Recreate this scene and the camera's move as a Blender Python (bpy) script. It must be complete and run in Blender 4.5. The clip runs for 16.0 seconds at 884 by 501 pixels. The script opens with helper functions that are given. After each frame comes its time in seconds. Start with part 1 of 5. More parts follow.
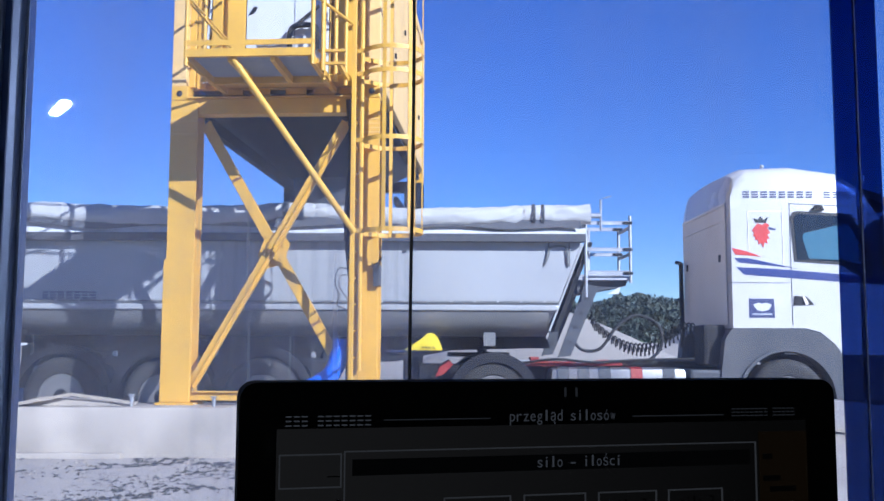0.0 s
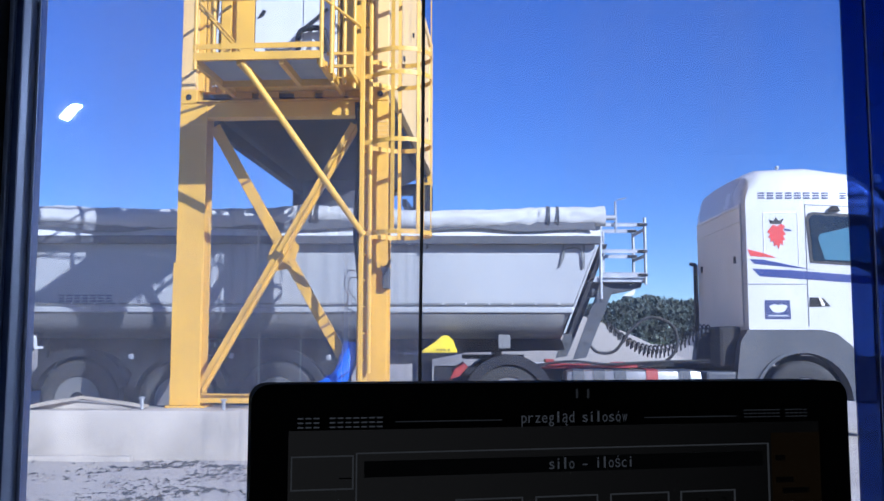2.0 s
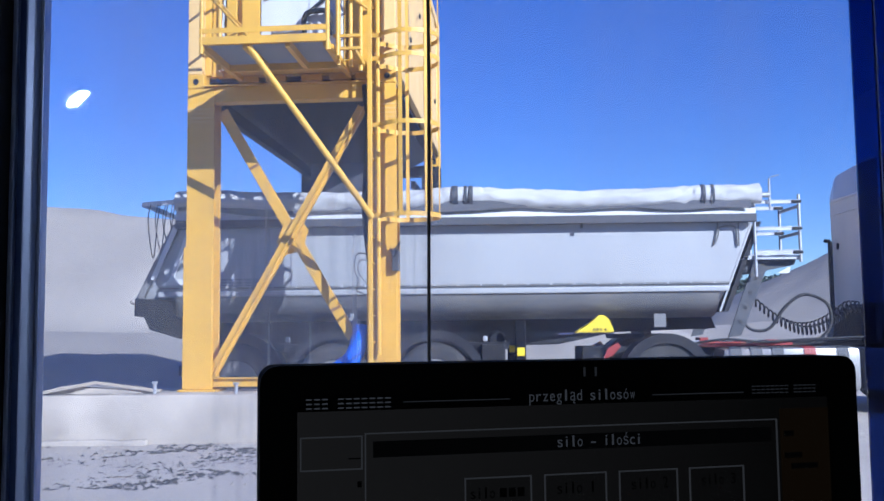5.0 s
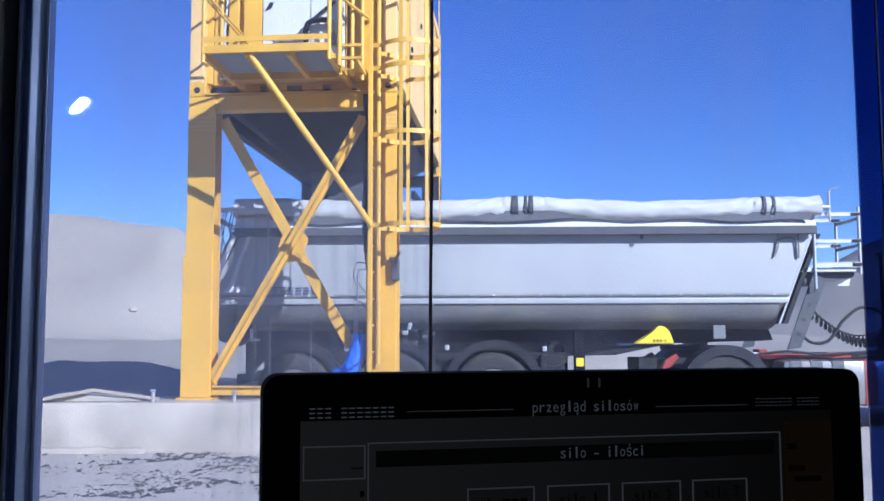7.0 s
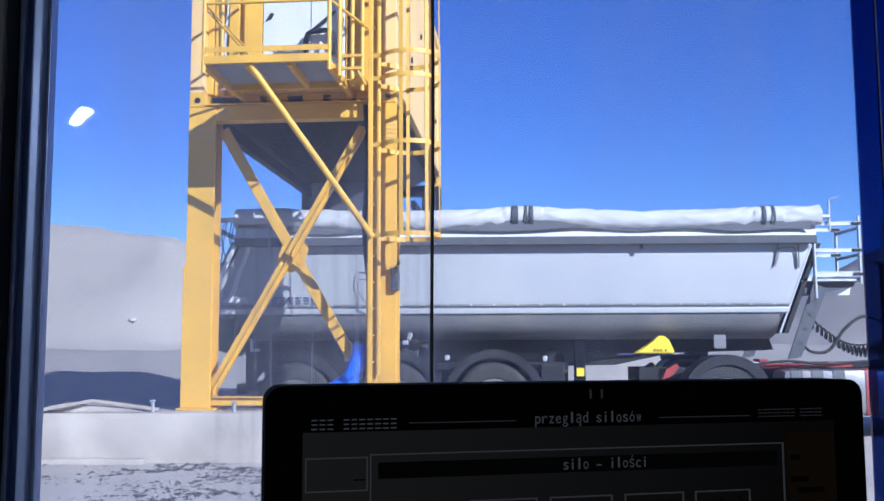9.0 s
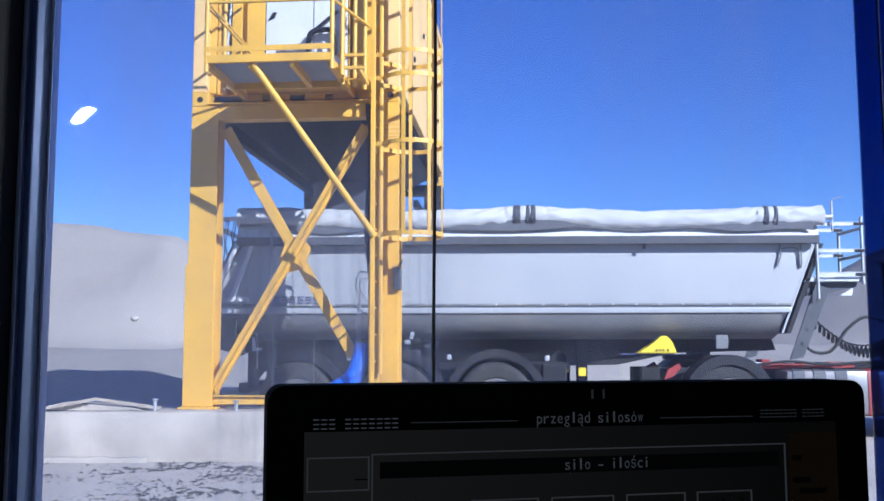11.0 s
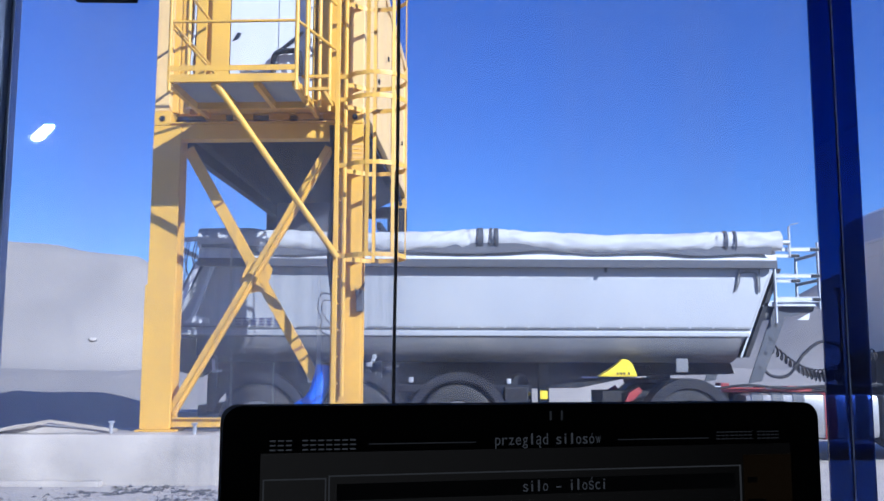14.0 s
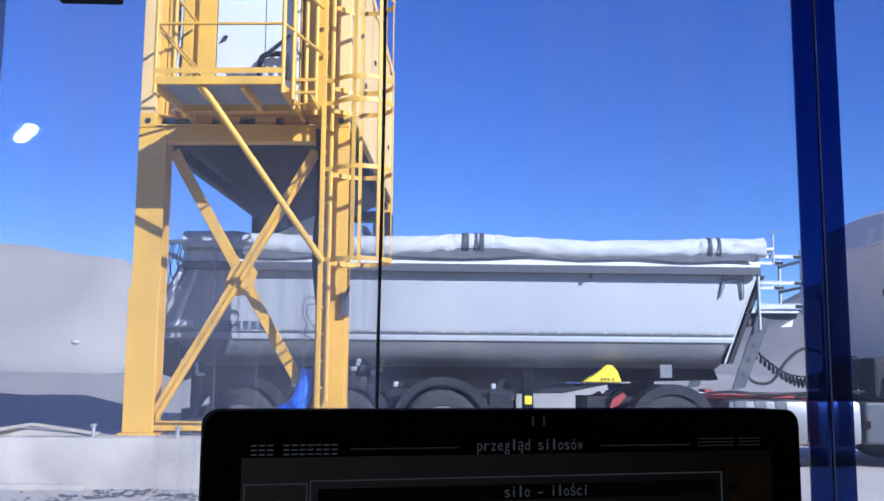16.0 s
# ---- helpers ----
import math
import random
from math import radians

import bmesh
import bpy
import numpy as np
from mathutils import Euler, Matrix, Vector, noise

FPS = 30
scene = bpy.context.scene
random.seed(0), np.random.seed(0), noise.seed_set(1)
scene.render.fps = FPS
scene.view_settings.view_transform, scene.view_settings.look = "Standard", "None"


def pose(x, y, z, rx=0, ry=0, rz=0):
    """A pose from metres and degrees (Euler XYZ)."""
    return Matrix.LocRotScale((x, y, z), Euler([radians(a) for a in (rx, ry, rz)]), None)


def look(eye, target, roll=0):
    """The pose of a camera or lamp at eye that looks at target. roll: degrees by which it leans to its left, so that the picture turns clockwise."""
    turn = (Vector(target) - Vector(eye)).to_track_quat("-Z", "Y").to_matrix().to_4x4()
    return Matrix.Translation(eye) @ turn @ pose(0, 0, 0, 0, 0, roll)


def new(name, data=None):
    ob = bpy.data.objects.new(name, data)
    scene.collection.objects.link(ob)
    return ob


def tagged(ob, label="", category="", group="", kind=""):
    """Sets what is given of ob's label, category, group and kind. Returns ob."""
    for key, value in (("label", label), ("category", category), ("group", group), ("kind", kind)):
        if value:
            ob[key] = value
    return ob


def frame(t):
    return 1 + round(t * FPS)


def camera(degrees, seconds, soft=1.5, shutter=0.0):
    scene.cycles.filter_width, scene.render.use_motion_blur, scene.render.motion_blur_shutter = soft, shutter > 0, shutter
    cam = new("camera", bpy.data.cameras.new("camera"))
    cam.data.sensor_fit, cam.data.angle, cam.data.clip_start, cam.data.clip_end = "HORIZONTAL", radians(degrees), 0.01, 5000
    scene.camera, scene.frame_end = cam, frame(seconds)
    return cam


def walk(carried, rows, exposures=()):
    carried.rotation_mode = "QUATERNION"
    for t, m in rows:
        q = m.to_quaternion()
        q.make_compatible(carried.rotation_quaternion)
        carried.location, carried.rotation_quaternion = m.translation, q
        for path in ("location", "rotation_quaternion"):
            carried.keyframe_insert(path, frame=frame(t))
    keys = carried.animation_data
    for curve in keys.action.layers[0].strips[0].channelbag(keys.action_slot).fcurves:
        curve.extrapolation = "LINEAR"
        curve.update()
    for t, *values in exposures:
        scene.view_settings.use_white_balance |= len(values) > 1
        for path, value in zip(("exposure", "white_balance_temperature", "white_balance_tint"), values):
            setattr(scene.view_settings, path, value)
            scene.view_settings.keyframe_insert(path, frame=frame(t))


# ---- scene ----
# camera: held by hand at a desk behind a window; seconds, x, z, yaw, pitch, roll
cam = camera(49.6, 16.0)
PATH = [
    (0, 0.0034, 1.2010, -0.266, 5.692, -0.208),
    (0.5, 0.0013, 1.2014, 0.045, 5.252, 0.278),
    (1, 0.0015, 1.2013, -0.038, 5.139, 0.297),
    (1.5, 0.0026, 1.2009, 0.002, 5.836, -0.143),
    (2, 0.0020, 1.2005, 0.281, 5.832, -0.081),
    (2.5, 0.0025, 1.2003, 0.561, 5.616, 0.138),
    (3, 0.0022, 1.2005, 0.524, 5.551, 0.228),
    (3.5, 0.0035, 1.2000, 0.526, 5.253, 0.200),
    (4, 0.0059, 1.1999, 0.111, 4.847, 0.114),
    (4.5, 0.0047, 1.2000, -0.728, 5.212, -0.718),
    (5, 0.0044, 1.1996, 0.921, 4.732, 0.634),
    (5.2, 0.0042, 1.1997, 0.750, 4.740, 0.500),
    (7.5, 0.0007, 1.1995, 0.792, 5.397, 0.077),
    (8, 0.0009, 1.2006, 0.254, 5.146, 0.063),
    (8.5, 0.0004, 1.2006, 0.784, 5.824, 0.122),
    (9, -0.0004, 1.2003, 0.847, 5.913, 0.245),
    (11.5, -0.0002, 1.2006, 0.977, 5.850, 0.087),
    (12, -0.0001, 1.2003, 0.830, 5.801, -0.034),
    (12.5, 0.0000, 1.2000, 0.800, 6.300, 0.100),
    (13, 0.0012, 1.2000, 0.022, 6.492, 0.053),
    (13.5, 0.0015, 1.2003, -0.895, 7.051, 0.086),
    (14, 0.0019, 1.1994, -1.283, 7.222, -0.120),
    (14.5, 0.0027, 1.1998, -1.885, 7.307, -0.261),
    (15, 0.0030, 1.1998, -2.048, 7.422, -0.331),
    (15.5, 0.0032, 1.1999, -2.186, 7.516, -0.398),
    (16, 0.0033, 1.1998, -2.191, 7.500, -0.436),
]
walk(cam, [(t, pose(x, 0, z, 90 + p, r, yw)) for t, x, z, yw, p, r in PATH],
     exposures=[(0, 0.95, 5190, 11), (16, 0.95, 5190, 11)])

# ---- light ----
SUN_AZ, SUN_EL = radians(137.3), radians(27.2)
world = bpy.data.worlds.new("sky")
scene.world = world
world.use_nodes = True
wn = world.node_tree.nodes
sky = wn.new("ShaderNodeTexSky")
sky.sky_type, sky.sun_disc = "NISHITA", False
sky.sun_elevation, sky.sun_rotation = SUN_EL, SUN_AZ
sky.air_density, sky.dust_density, sky.ozone_density = 1.0, 0.0, 6.0
wn["Background"].inputs["Strength"].default_value = 0.076
hue = wn.new("ShaderNodeHueSaturation")
hue.inputs["Saturation"].default_value = 1.12
hue.inputs["Hue"].default_value = 0.522
world.node_tree.links.new(sky.outputs[0], hue.inputs["Color"])
world.node_tree.links.new(hue.outputs[0], wn["Background"].inputs["Color"])
sun_data = bpy.data.lights.new("sun", "SUN")
sun_data.energy, sun_data.angle, sun_data.color = 5.0, radians(0.5), (1.0, 0.93, 0.83)
sun = new("sun", sun_data)
SUN_FROM = Vector((math.sin(SUN_AZ) * math.cos(SUN_EL), math.cos(SUN_AZ) * math.cos(SUN_EL), math.sin(SUN_EL)))
sun.matrix_basis = look(SUN_FROM * 60, (0, 0, 0))
scene.view_settings.exposure = 0.0


# ---- materials ----
def mat(name, color, rough=0.6, metal=0.0, var=0.15, scale=4.0, bump=0.1, fine=60.0, dirt=None, amount=0.3, spec=0.5, emit=0.0):
    """Base colour varied at two scales, fine relief, and optional dirt in patches."""
    m = bpy.data.materials.new(name)
    m.use_nodes = True
    n, l = m.node_tree.nodes, m.node_tree.links
    b = n["Principled BSDF"]
    b.inputs["Roughness"].default_value, b.inputs["Metallic"].default_value = rough, metal
    b.inputs["Specular IOR Level"].default_value = spec
    tc = n.new("ShaderNodeTexCoord")
    big, small = n.new("ShaderNodeTexNoise"), n.new("ShaderNodeTexNoise")
    big.inputs["Scale"].default_value, small.inputs["Scale"].default_value = scale, fine
    big.inputs["Detail"].default_value, small.inputs["Detail"].default_value = 5, 3
    for x in (big, small):
        l.new(tc.outputs["Object"], x.inputs["Vector"])
    ramp = n.new("ShaderNodeValToRGB")
    lo = [max(0, c * (1 - var)) for c in color]
    hi = [min(1, c * (1 + var)) for c in color]
    ramp.color_ramp.elements[0].color, ramp.color_ramp.elements[1].color = (*lo, 1), (*hi, 1)
    ramp.color_ramp.elements[0].position, ramp.color_ramp.elements[1].position = 0.3, 0.7
    mixv = n.new("ShaderNodeMath")
    mixv.operation = "MULTIPLY_ADD"
    mixv.inputs[1].default_value = 0.35
    l.new(small.outputs[0], mixv.inputs[0])
    half = n.new("ShaderNodeMath")
    half.operation = "MULTIPLY"
    half.inputs[1].default_value = 0.65
    l.new(big.outputs[0], half.inputs[0])
    l.new(half.outputs[0], mixv.inputs[2])
    l.new(mixv.outputs[0], ramp.inputs[0])
    out = ramp.outputs[0]
    if dirt:
        d = n.new("ShaderNodeTexNoise")
        d.inputs["Scale"].default_value, d.inputs["Detail"].default_value = scale * 0.7, 8
        l.new(tc.outputs["Object"], d.inputs["Vector"])
        r2 = n.new("ShaderNodeMapRange")
        r2.inputs[1].default_value, r2.inputs[2].default_value = 0.5, 0.75
        r2.inputs[4].default_value = amount
        l.new(d.outputs[0], r2.inputs[0])
        mx = n.new("ShaderNodeMix")
        mx.data_type = "RGBA"
        l.new(r2.outputs[0], mx.inputs[0])
        l.new(out, mx.inputs[6])
        mx.inputs[7].default_value = (*dirt, 1)
        out = mx.outputs[2]
    l.new(out, b.inputs["Base Color"])
    rr = n.new("ShaderNodeMapRange")
    rr.inputs[3].default_value, rr.inputs[4].default_value = max(0.02, rough - 0.08), min(1, rough + 0.08)
    l.new(big.outputs[0], rr.inputs[0])
    l.new(rr.outputs[0], b.inputs["Roughness"])
    if bump:
        bp = n.new("ShaderNodeBump")
        bp.inputs["Strength"].default_value, bp.inputs["Distance"].default_value = bump, 0.02
        l.new(mixv.outputs[0], bp.inputs["Height"])
        l.new(bp.outputs[0], b.inputs["Normal"])
    if emit:
        l.new(out, b.inputs["Emission Color"])
        b.inputs["Emission Strength"].default_value = emit
    return m


YELLOW = mat("yellow_paint", (0.65, 0.375, 0.04), 0.45, var=0.1, scale=2.5, bump=0.05, dirt=(0.36, 0.22, 0.06), amount=0.45)
YELLOW_PALE = mat("pale_yellow_paint", (0.7, 0.47, 0.175), 0.5, var=0.1, scale=1.2, bump=0.05, dirt=(0.55, 0.4, 0.2), amount=0.35)
RUSTBROWN = mat("rust_brown", (0.2, 0.1, 0.045), 0.85, var=0.4, scale=8, bump=0.3)
GALV = mat("galvanised_steel", (0.42, 0.435, 0.46), 0.45, 0.6, var=0.15, scale=9)
GRATE = mat("grating_steel", (0.5, 0.53, 0.55), 0.55, 0.3, var=0.15)
# dark steel; on the tower's rear frame, door and trailer tail it paints shade
DARKSTEEL_SHADE = mat("dark_steel_and_shade", (0.011, 0.012, 0.015), 0.6, var=0.35, scale=5, bump=0.15, dirt=(0.022, 0.021, 0.021), amount=0.5, spec=0.3)
WHITE = mat("white_paint", (0.56, 0.57, 0.58), 0.4, var=0.05, scale=2, bump=0.02, dirt=(0.55, 0.53, 0.5), amount=0.35)
CABWHITE = mat("white_cab_paint", (0.53, 0.525, 0.51), 0.25, var=0.03, scale=1.5, bump=0.01, dirt=(0.6, 0.58, 0.54), amount=0.3)
CABREAR = mat("dusty_cream_paint", (0.8, 0.74, 0.64), 0.5, var=0.08, scale=1.5, bump=0.02, dirt=(0.45, 0.4, 0.34), amount=0.4)
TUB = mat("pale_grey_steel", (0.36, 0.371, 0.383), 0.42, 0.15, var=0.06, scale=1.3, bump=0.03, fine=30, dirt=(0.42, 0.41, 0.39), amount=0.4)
# dusty grey, darkened to paint the shade where the tub curves under
TUBLOW = mat("dusty_shade_grey_steel", (0.15, 0.154, 0.16), 0.6, 0.1, var=0.12, scale=1.5, bump=0.05, dirt=(0.3, 0.28, 0.25), amount=0.6)
TARP = mat("white_tarpaulin", (0.43, 0.435, 0.44), 0.6, var=0.12, scale=3, bump=0.6, fine=14, dirt=(0.5, 0.5, 0.5), amount=0.35)
TARPSHADE = mat("shade_grey_tarpaulin", (0.11, 0.116, 0.135), 0.65, var=0.15, scale=4, bump=0.2)
RAILSHADE = mat("shade_grey_rail", (0.06, 0.064, 0.076), 0.7, var=0.15, scale=4, bump=0.05)
STRAP = mat("dark_strap", (0.05, 0.055, 0.07), 0.7, var=0.2)
RUBBER = mat("dusty_tyre_rubber", (0.026, 0.026, 0.027), 0.85, var=0.3, scale=6, bump=0.3, dirt=(0.09, 0.085, 0.08), amount=0.5)
RIM = mat("worn_steel_rim", (0.06, 0.06, 0.064), 0.6, 0.1, var=0.25, scale=7, dirt=(0.12, 0.11, 0.1), amount=0.4)
PLASTIC = mat("grey_plastic", (0.045, 0.05, 0.062), 0.6, var=0.12, scale=3, dirt=(0.12, 0.115, 0.11), amount=0.4)
FENDERPL = mat("dusty_black_mudguard_plastic", (0.014, 0.015, 0.02), 0.65, var=0.25, scale=4, bump=0.08, dirt=(0.03, 0.03, 0.032), amount=0.5, spec=0.25)
NEARBLACK = mat("near_black_steel_and_shade", (0.004, 0.0045, 0.007), 0.9, var=0.4, scale=3, bump=0.1, spec=0.15)
BLACKPL = mat("black_plastic", (0.012, 0.012, 0.014), 0.8, var=0.25, bump=0.05)
RED = mat("red_chassis_paint", (0.25, 0.025, 0.022), 0.5, var=0.2, scale=5, dirt=(0.25, 0.15, 0.12), amount=0.5)
BLUE = mat("blue_paint", (0.02, 0.035, 0.16), 0.4, var=0.1, bump=0.0)
LOGORED = mat("red_decal", (0.5, 0.045, 0.04), 0.4, var=0.08, bump=0.0)
NAVY = mat("navy_lettering", (0.035, 0.045, 0.13), 0.45, var=0.1, bump=0.0)
HOSEBLUE = mat("blue_hose", (0.01, 0.12, 0.72), 0.4, var=0.12, scale=8, bump=0.05)
ALU = mat("brushed_aluminium_tank", (0.27, 0.267, 0.265), 0.35, 0.6, var=0.1, scale=3, dirt=(0.45, 0.4, 0.34), amount=0.5)
SIGNYEL = mat("bright_yellow_plastic", (0.7, 0.55, 0.01), 0.5, var=0.08, scale=6, bump=0.05)
CONCRETE = mat("weathered_concrete", (0.43, 0.39, 0.34), 0.9, var=0.3, scale=1.6, bump=0.35, fine=40, dirt=(0.2, 0.18, 0.155), amount=0.65)
SAND = mat("pale_sand", (0.285, 0.26, 0.228), 0.95, var=0.12, scale=0.35, bump=0.4, fine=6)
GROUND = mat("dusty_concrete_yard", (0.42, 0.385, 0.345), 0.92, var=0.14, scale=0.5, bump=0.3, fine=14, dirt=(0.24, 0.22, 0.19), amount=0.6)
GRAVEL = mat("dark_gravel", (0.045, 0.043, 0.042), 0.9, var=0.5, scale=20)
WOOD = mat("weathered_plank", (0.33, 0.29, 0.24), 0.85, var=0.25, scale=12, bump=0.3)
BARK = mat("bark", (0.09, 0.07, 0.05), 0.9, var=0.3)
LEAF = mat("tree_leaves", (0.04, 0.055, 0.042), 0.7, var=0.5, scale=0.4, bump=0.0, fine=3)
CROP = mat("crop_leaves", (0.045, 0.08, 0.028), 0.7, var=0.4, scale=0.6, bump=0.0, fine=4)
FRAMEBLUE = mat("dark_blue_window_profile", (0.03, 0.06, 0.2), 0.35, 0.2, var=0.15, scale=5, bump=0.03)
FRAMELIGHT = mat("grey_blue_window_profile", (0.26, 0.33, 0.55), 0.35, 0.3, var=0.12, scale=5, bump=0.03)
GASKET = mat("black_gasket", (0.012, 0.012, 0.015), 0.55, var=0.2, bump=0.0)
WALLIN = mat("painted_room_wall", (0.5, 0.49, 0.46), 0.85, var=0.06, scale=2, bump=0.1)
FLOORIN = mat("grey_room_floor", (0.2, 0.2, 0.21), 0.7, var=0.12, scale=3, bump=0.05)
DESK = mat("desk_laminate", (0.28, 0.2, 0.13), 0.5, var=0.15, scale=6)
BEZEL = mat("matt_black_bezel", (0.0012, 0.0012, 0.0012), 0.8, var=0.15, bump=0.02, spec=0.02)
CABLEBLK = mat("black_cable", (0.012, 0.012, 0.014), 0.6, var=0.2, bump=0.0)


def glow(name, color, strength, rough=0.3):
    m = bpy.data.materials.new(name)
    m.use_nodes = True
    b = m.node_tree.nodes["Principled BSDF"]
    b.inputs["Base Color"].default_value = (0.001, 0.001, 0.001, 1)
    b.inputs["Roughness"].default_value = rough
    b.inputs["Specular IOR Level"].default_value = 0.02
    b.inputs["Emission Color"].default_value = (*color, 1)
    b.inputs["Emission Strength"].default_value = strength
    return m


def askew(m, near, far):
    """A panel's light that falls off across its width."""
    n, l = m.node_tree.nodes, m.node_tree.links
    tc, sep, mr = n.new("ShaderNodeTexCoord"), n.new("ShaderNodeSeparateXYZ"), n.new("ShaderNodeMapRange")
    mr.inputs[1].default_value, mr.inputs[2].default_value, mr.inputs[3].default_value, mr.inputs[4].default_value = 0.02, 0.36, near, far
    l.new(tc.outputs["Object"], sep.inputs[0])
    l.new(sep.outputs[0], mr.inputs[0])
    l.new(mr.outputs[0], n["Principled BSDF"].inputs["Emission Strength"])
    return m


SCREEN = glow("lit_screen_panel", (1.0, 0.9, 0.78), 0.0014)
SCREENBAR = glow("dark_screen_bar", (1.0, 1.0, 1.0), 0.0003)
SCREENLINE = glow("lit_screen_line", (1.0, 0.97, 0.92), 0.012)
SCREENTEXT = glow("lit_screen_text", (1.0, 1.0, 1.0), 0.016)
SCREENDIM = glow("dim_screen_text", (1.0, 1.0, 1.0), 0.007)
SCREENDARK = glow("dark_screen_text", (1.0, 0.9, 0.8), 0.0002)
SCREENDARK2 = glow("shaded_screen_button", (1.0, 0.9, 0.78), 0.0013)
askew(SCREEN, 0.0042, 0.0009)
askew(SCREENDARK2, 0.003, 0.001)
SCREENAMBER = glow("amber_screen_panel", (1.0, 0.55, 0.2), 0.0017)
LAMP = glow("ceiling_lamp_diffuser", (1.0, 0.98, 0.95), 520.0)


def glass(name, tint, dust=0.0, gloss=1.0):
    m = bpy.data.materials.new(name)
    m.use_nodes = True
    n, l = m.node_tree.nodes, m.node_tree.links
    n.remove(n["Principled BSDF"])
    tr, gl, mx, fr = n.new("ShaderNodeBsdfTransparent"), n.new("ShaderNodeBsdfGlossy"), n.new("ShaderNodeMixShader"), n.new("ShaderNodeFresnel")
    tr.inputs[0].default_value = (*tint, 1)
    gl.inputs["Roughness"].default_value = 0.0
    fr.inputs["IOR"].default_value = 1.45
    l.new(fr.outputs[0], mx.inputs[0])
    l.new(tr.outputs[0], mx.inputs[1])
    l.new(gl.outputs[0], mx.inputs[2])
    last = mx
    # even dust first, then reflection and glare painted over it, all scaled by dust
    if dust:
        df, m2, no, mp, tc, mr = (n.new("ShaderNodeBsdfTranslucent"), n.new("ShaderNodeMixShader"), n.new("ShaderNodeTexNoise"),
                                  n.new("ShaderNodeMapping"), n.new("ShaderNodeTexCoord"), n.new("ShaderNodeMapRange"))
        df.inputs[0].default_value = (0.95, 0.92, 0.88, 1)
        mp.inputs["Scale"].default_value = (9, 1, 0.9)
        no.inputs["Scale"].default_value, no.inputs["Detail"].default_value = 1.0, 6
        mr.inputs[1].default_value, mr.inputs[2].default_value, mr.inputs[3].default_value, mr.inputs[4].default_value = 0.35, 0.75, dust * 0.3, dust
        l.new(tc.outputs["Object"], mp.inputs["Vector"])
        l.new(mp.outputs[0], no.inputs["Vector"])
        l.new(no.outputs[0], mr.inputs[0])
        # the room's pale reflection on one side, painted in as a haze
        sep, veil, add = n.new("ShaderNodeSeparateXYZ"), n.new("ShaderNodeMapRange"), n.new("ShaderNodeMath")
        veil.interpolation_type = "SMOOTHSTEP"
        veil.inputs[1].default_value, veil.inputs[2].default_value, veil.inputs[3].default_value, veil.inputs[4].default_value = -0.37, -0.27, dust * 1.7, dust * 0.35
        add.operation = "MULTIPLY_ADD"
        l.new(tc.outputs["Object"], sep.inputs[0])
        l.new(sep.outputs[0], veil.inputs[0])
        lift = n.new("ShaderNodeMath")
        lift.operation = "ADD"
        lift.inputs[1].default_value = 0.45
        l.new(no.outputs[0], lift.inputs[0])
        l.new(veil.outputs[0], add.inputs[0])
        l.new(lift.outputs[0], add.inputs[1])
        l.new(mr.outputs[0], add.inputs[2])
        # glare with vertical streaks low on the pane, painted in as haze
        glare, rmap, near, mask, low, lowm, total = (n.new("ShaderNodeTexNoise"), n.new("ShaderNodeMapping"), n.new("ShaderNodeMapRange"), n.new("ShaderNodeMath"),
                                                    n.new("ShaderNodeMapRange"), n.new("ShaderNodeMath"), n.new("ShaderNodeMath"))
        rmap.inputs["Scale"].default_value = (75, 1, 0.7)
        glare.inputs["Scale"].default_value, glare.inputs["Detail"].default_value = 1.0, 3
        l.new(tc.outputs["Object"], rmap.inputs["Vector"])
        l.new(rmap.outputs[0], glare.inputs["Vector"])
        dist = n.new("ShaderNodeMath")
        dist.operation = "SUBTRACT"
        dist.inputs[1].default_value = -0.16
        l.new(sep.outputs[0], dist.inputs[0])
        away = n.new("ShaderNodeMath")
        away.operation = "ABSOLUTE"
        l.new(dist.outputs[0], away.inputs[0])
        near.interpolation_type = "SMOOTHSTEP"
        near.inputs[1].default_value, near.inputs[2].default_value, near.inputs[3].default_value, near.inputs[4].default_value = 0.1, 0.2, 1.0, 0.0
        l.new(away.outputs[0], near.inputs[0])
        low.interpolation_type = "SMOOTHSTEP"
        low.inputs[1].default_value, low.inputs[2].default_value, low.inputs[3].default_value, low.inputs[4].default_value = 0.46, 0.64, 1.0, 0.12
        l.new(sep.outputs[2], low.inputs[0])
        streak = n.new("ShaderNodeMapRange")
        streak.inputs[1].default_value, streak.inputs[2].default_value, streak.inputs[3].default_value, streak.inputs[4].default_value = 0.5, 0.8, dust * 1.4, dust * 4.5
        l.new(glare.outputs[0], streak.inputs[0])
        mask.operation = lowm.operation = "MULTIPLY"
        l.new(near.outputs[0], mask.inputs[0])
        l.new(streak.outputs[0], mask.inputs[1])
        l.new(mask.outputs[0], lowm.inputs[0])
        l.new(low.outputs[0], lowm.inputs[1])
        total.operation = "ADD"
        l.new(add.outputs[0], total.inputs[0])
        l.new(lowm.outputs[0], total.inputs[1])
        l.new(total.outputs[0], m2.inputs[0])
        l.new(mx.outputs[0], m2.inputs[1])
        l.new(df.outputs[0], m2.inputs[2])
        last = m2
    l.new(last.outputs[0], n["Material Output"].inputs["Surface"])
    return m


PANE = glass("dusty_hazed_window_glass", (0.97, 0.98, 1.0), 0.07)
STRIP = glass("dark_blue_tinted_strip", (0.11, 0.165, 0.38))
CABDARK = mat("black_cab_glass", (0.012, 0.016, 0.022), 0.08, var=0.2, bump=0.0, spec=0.6)
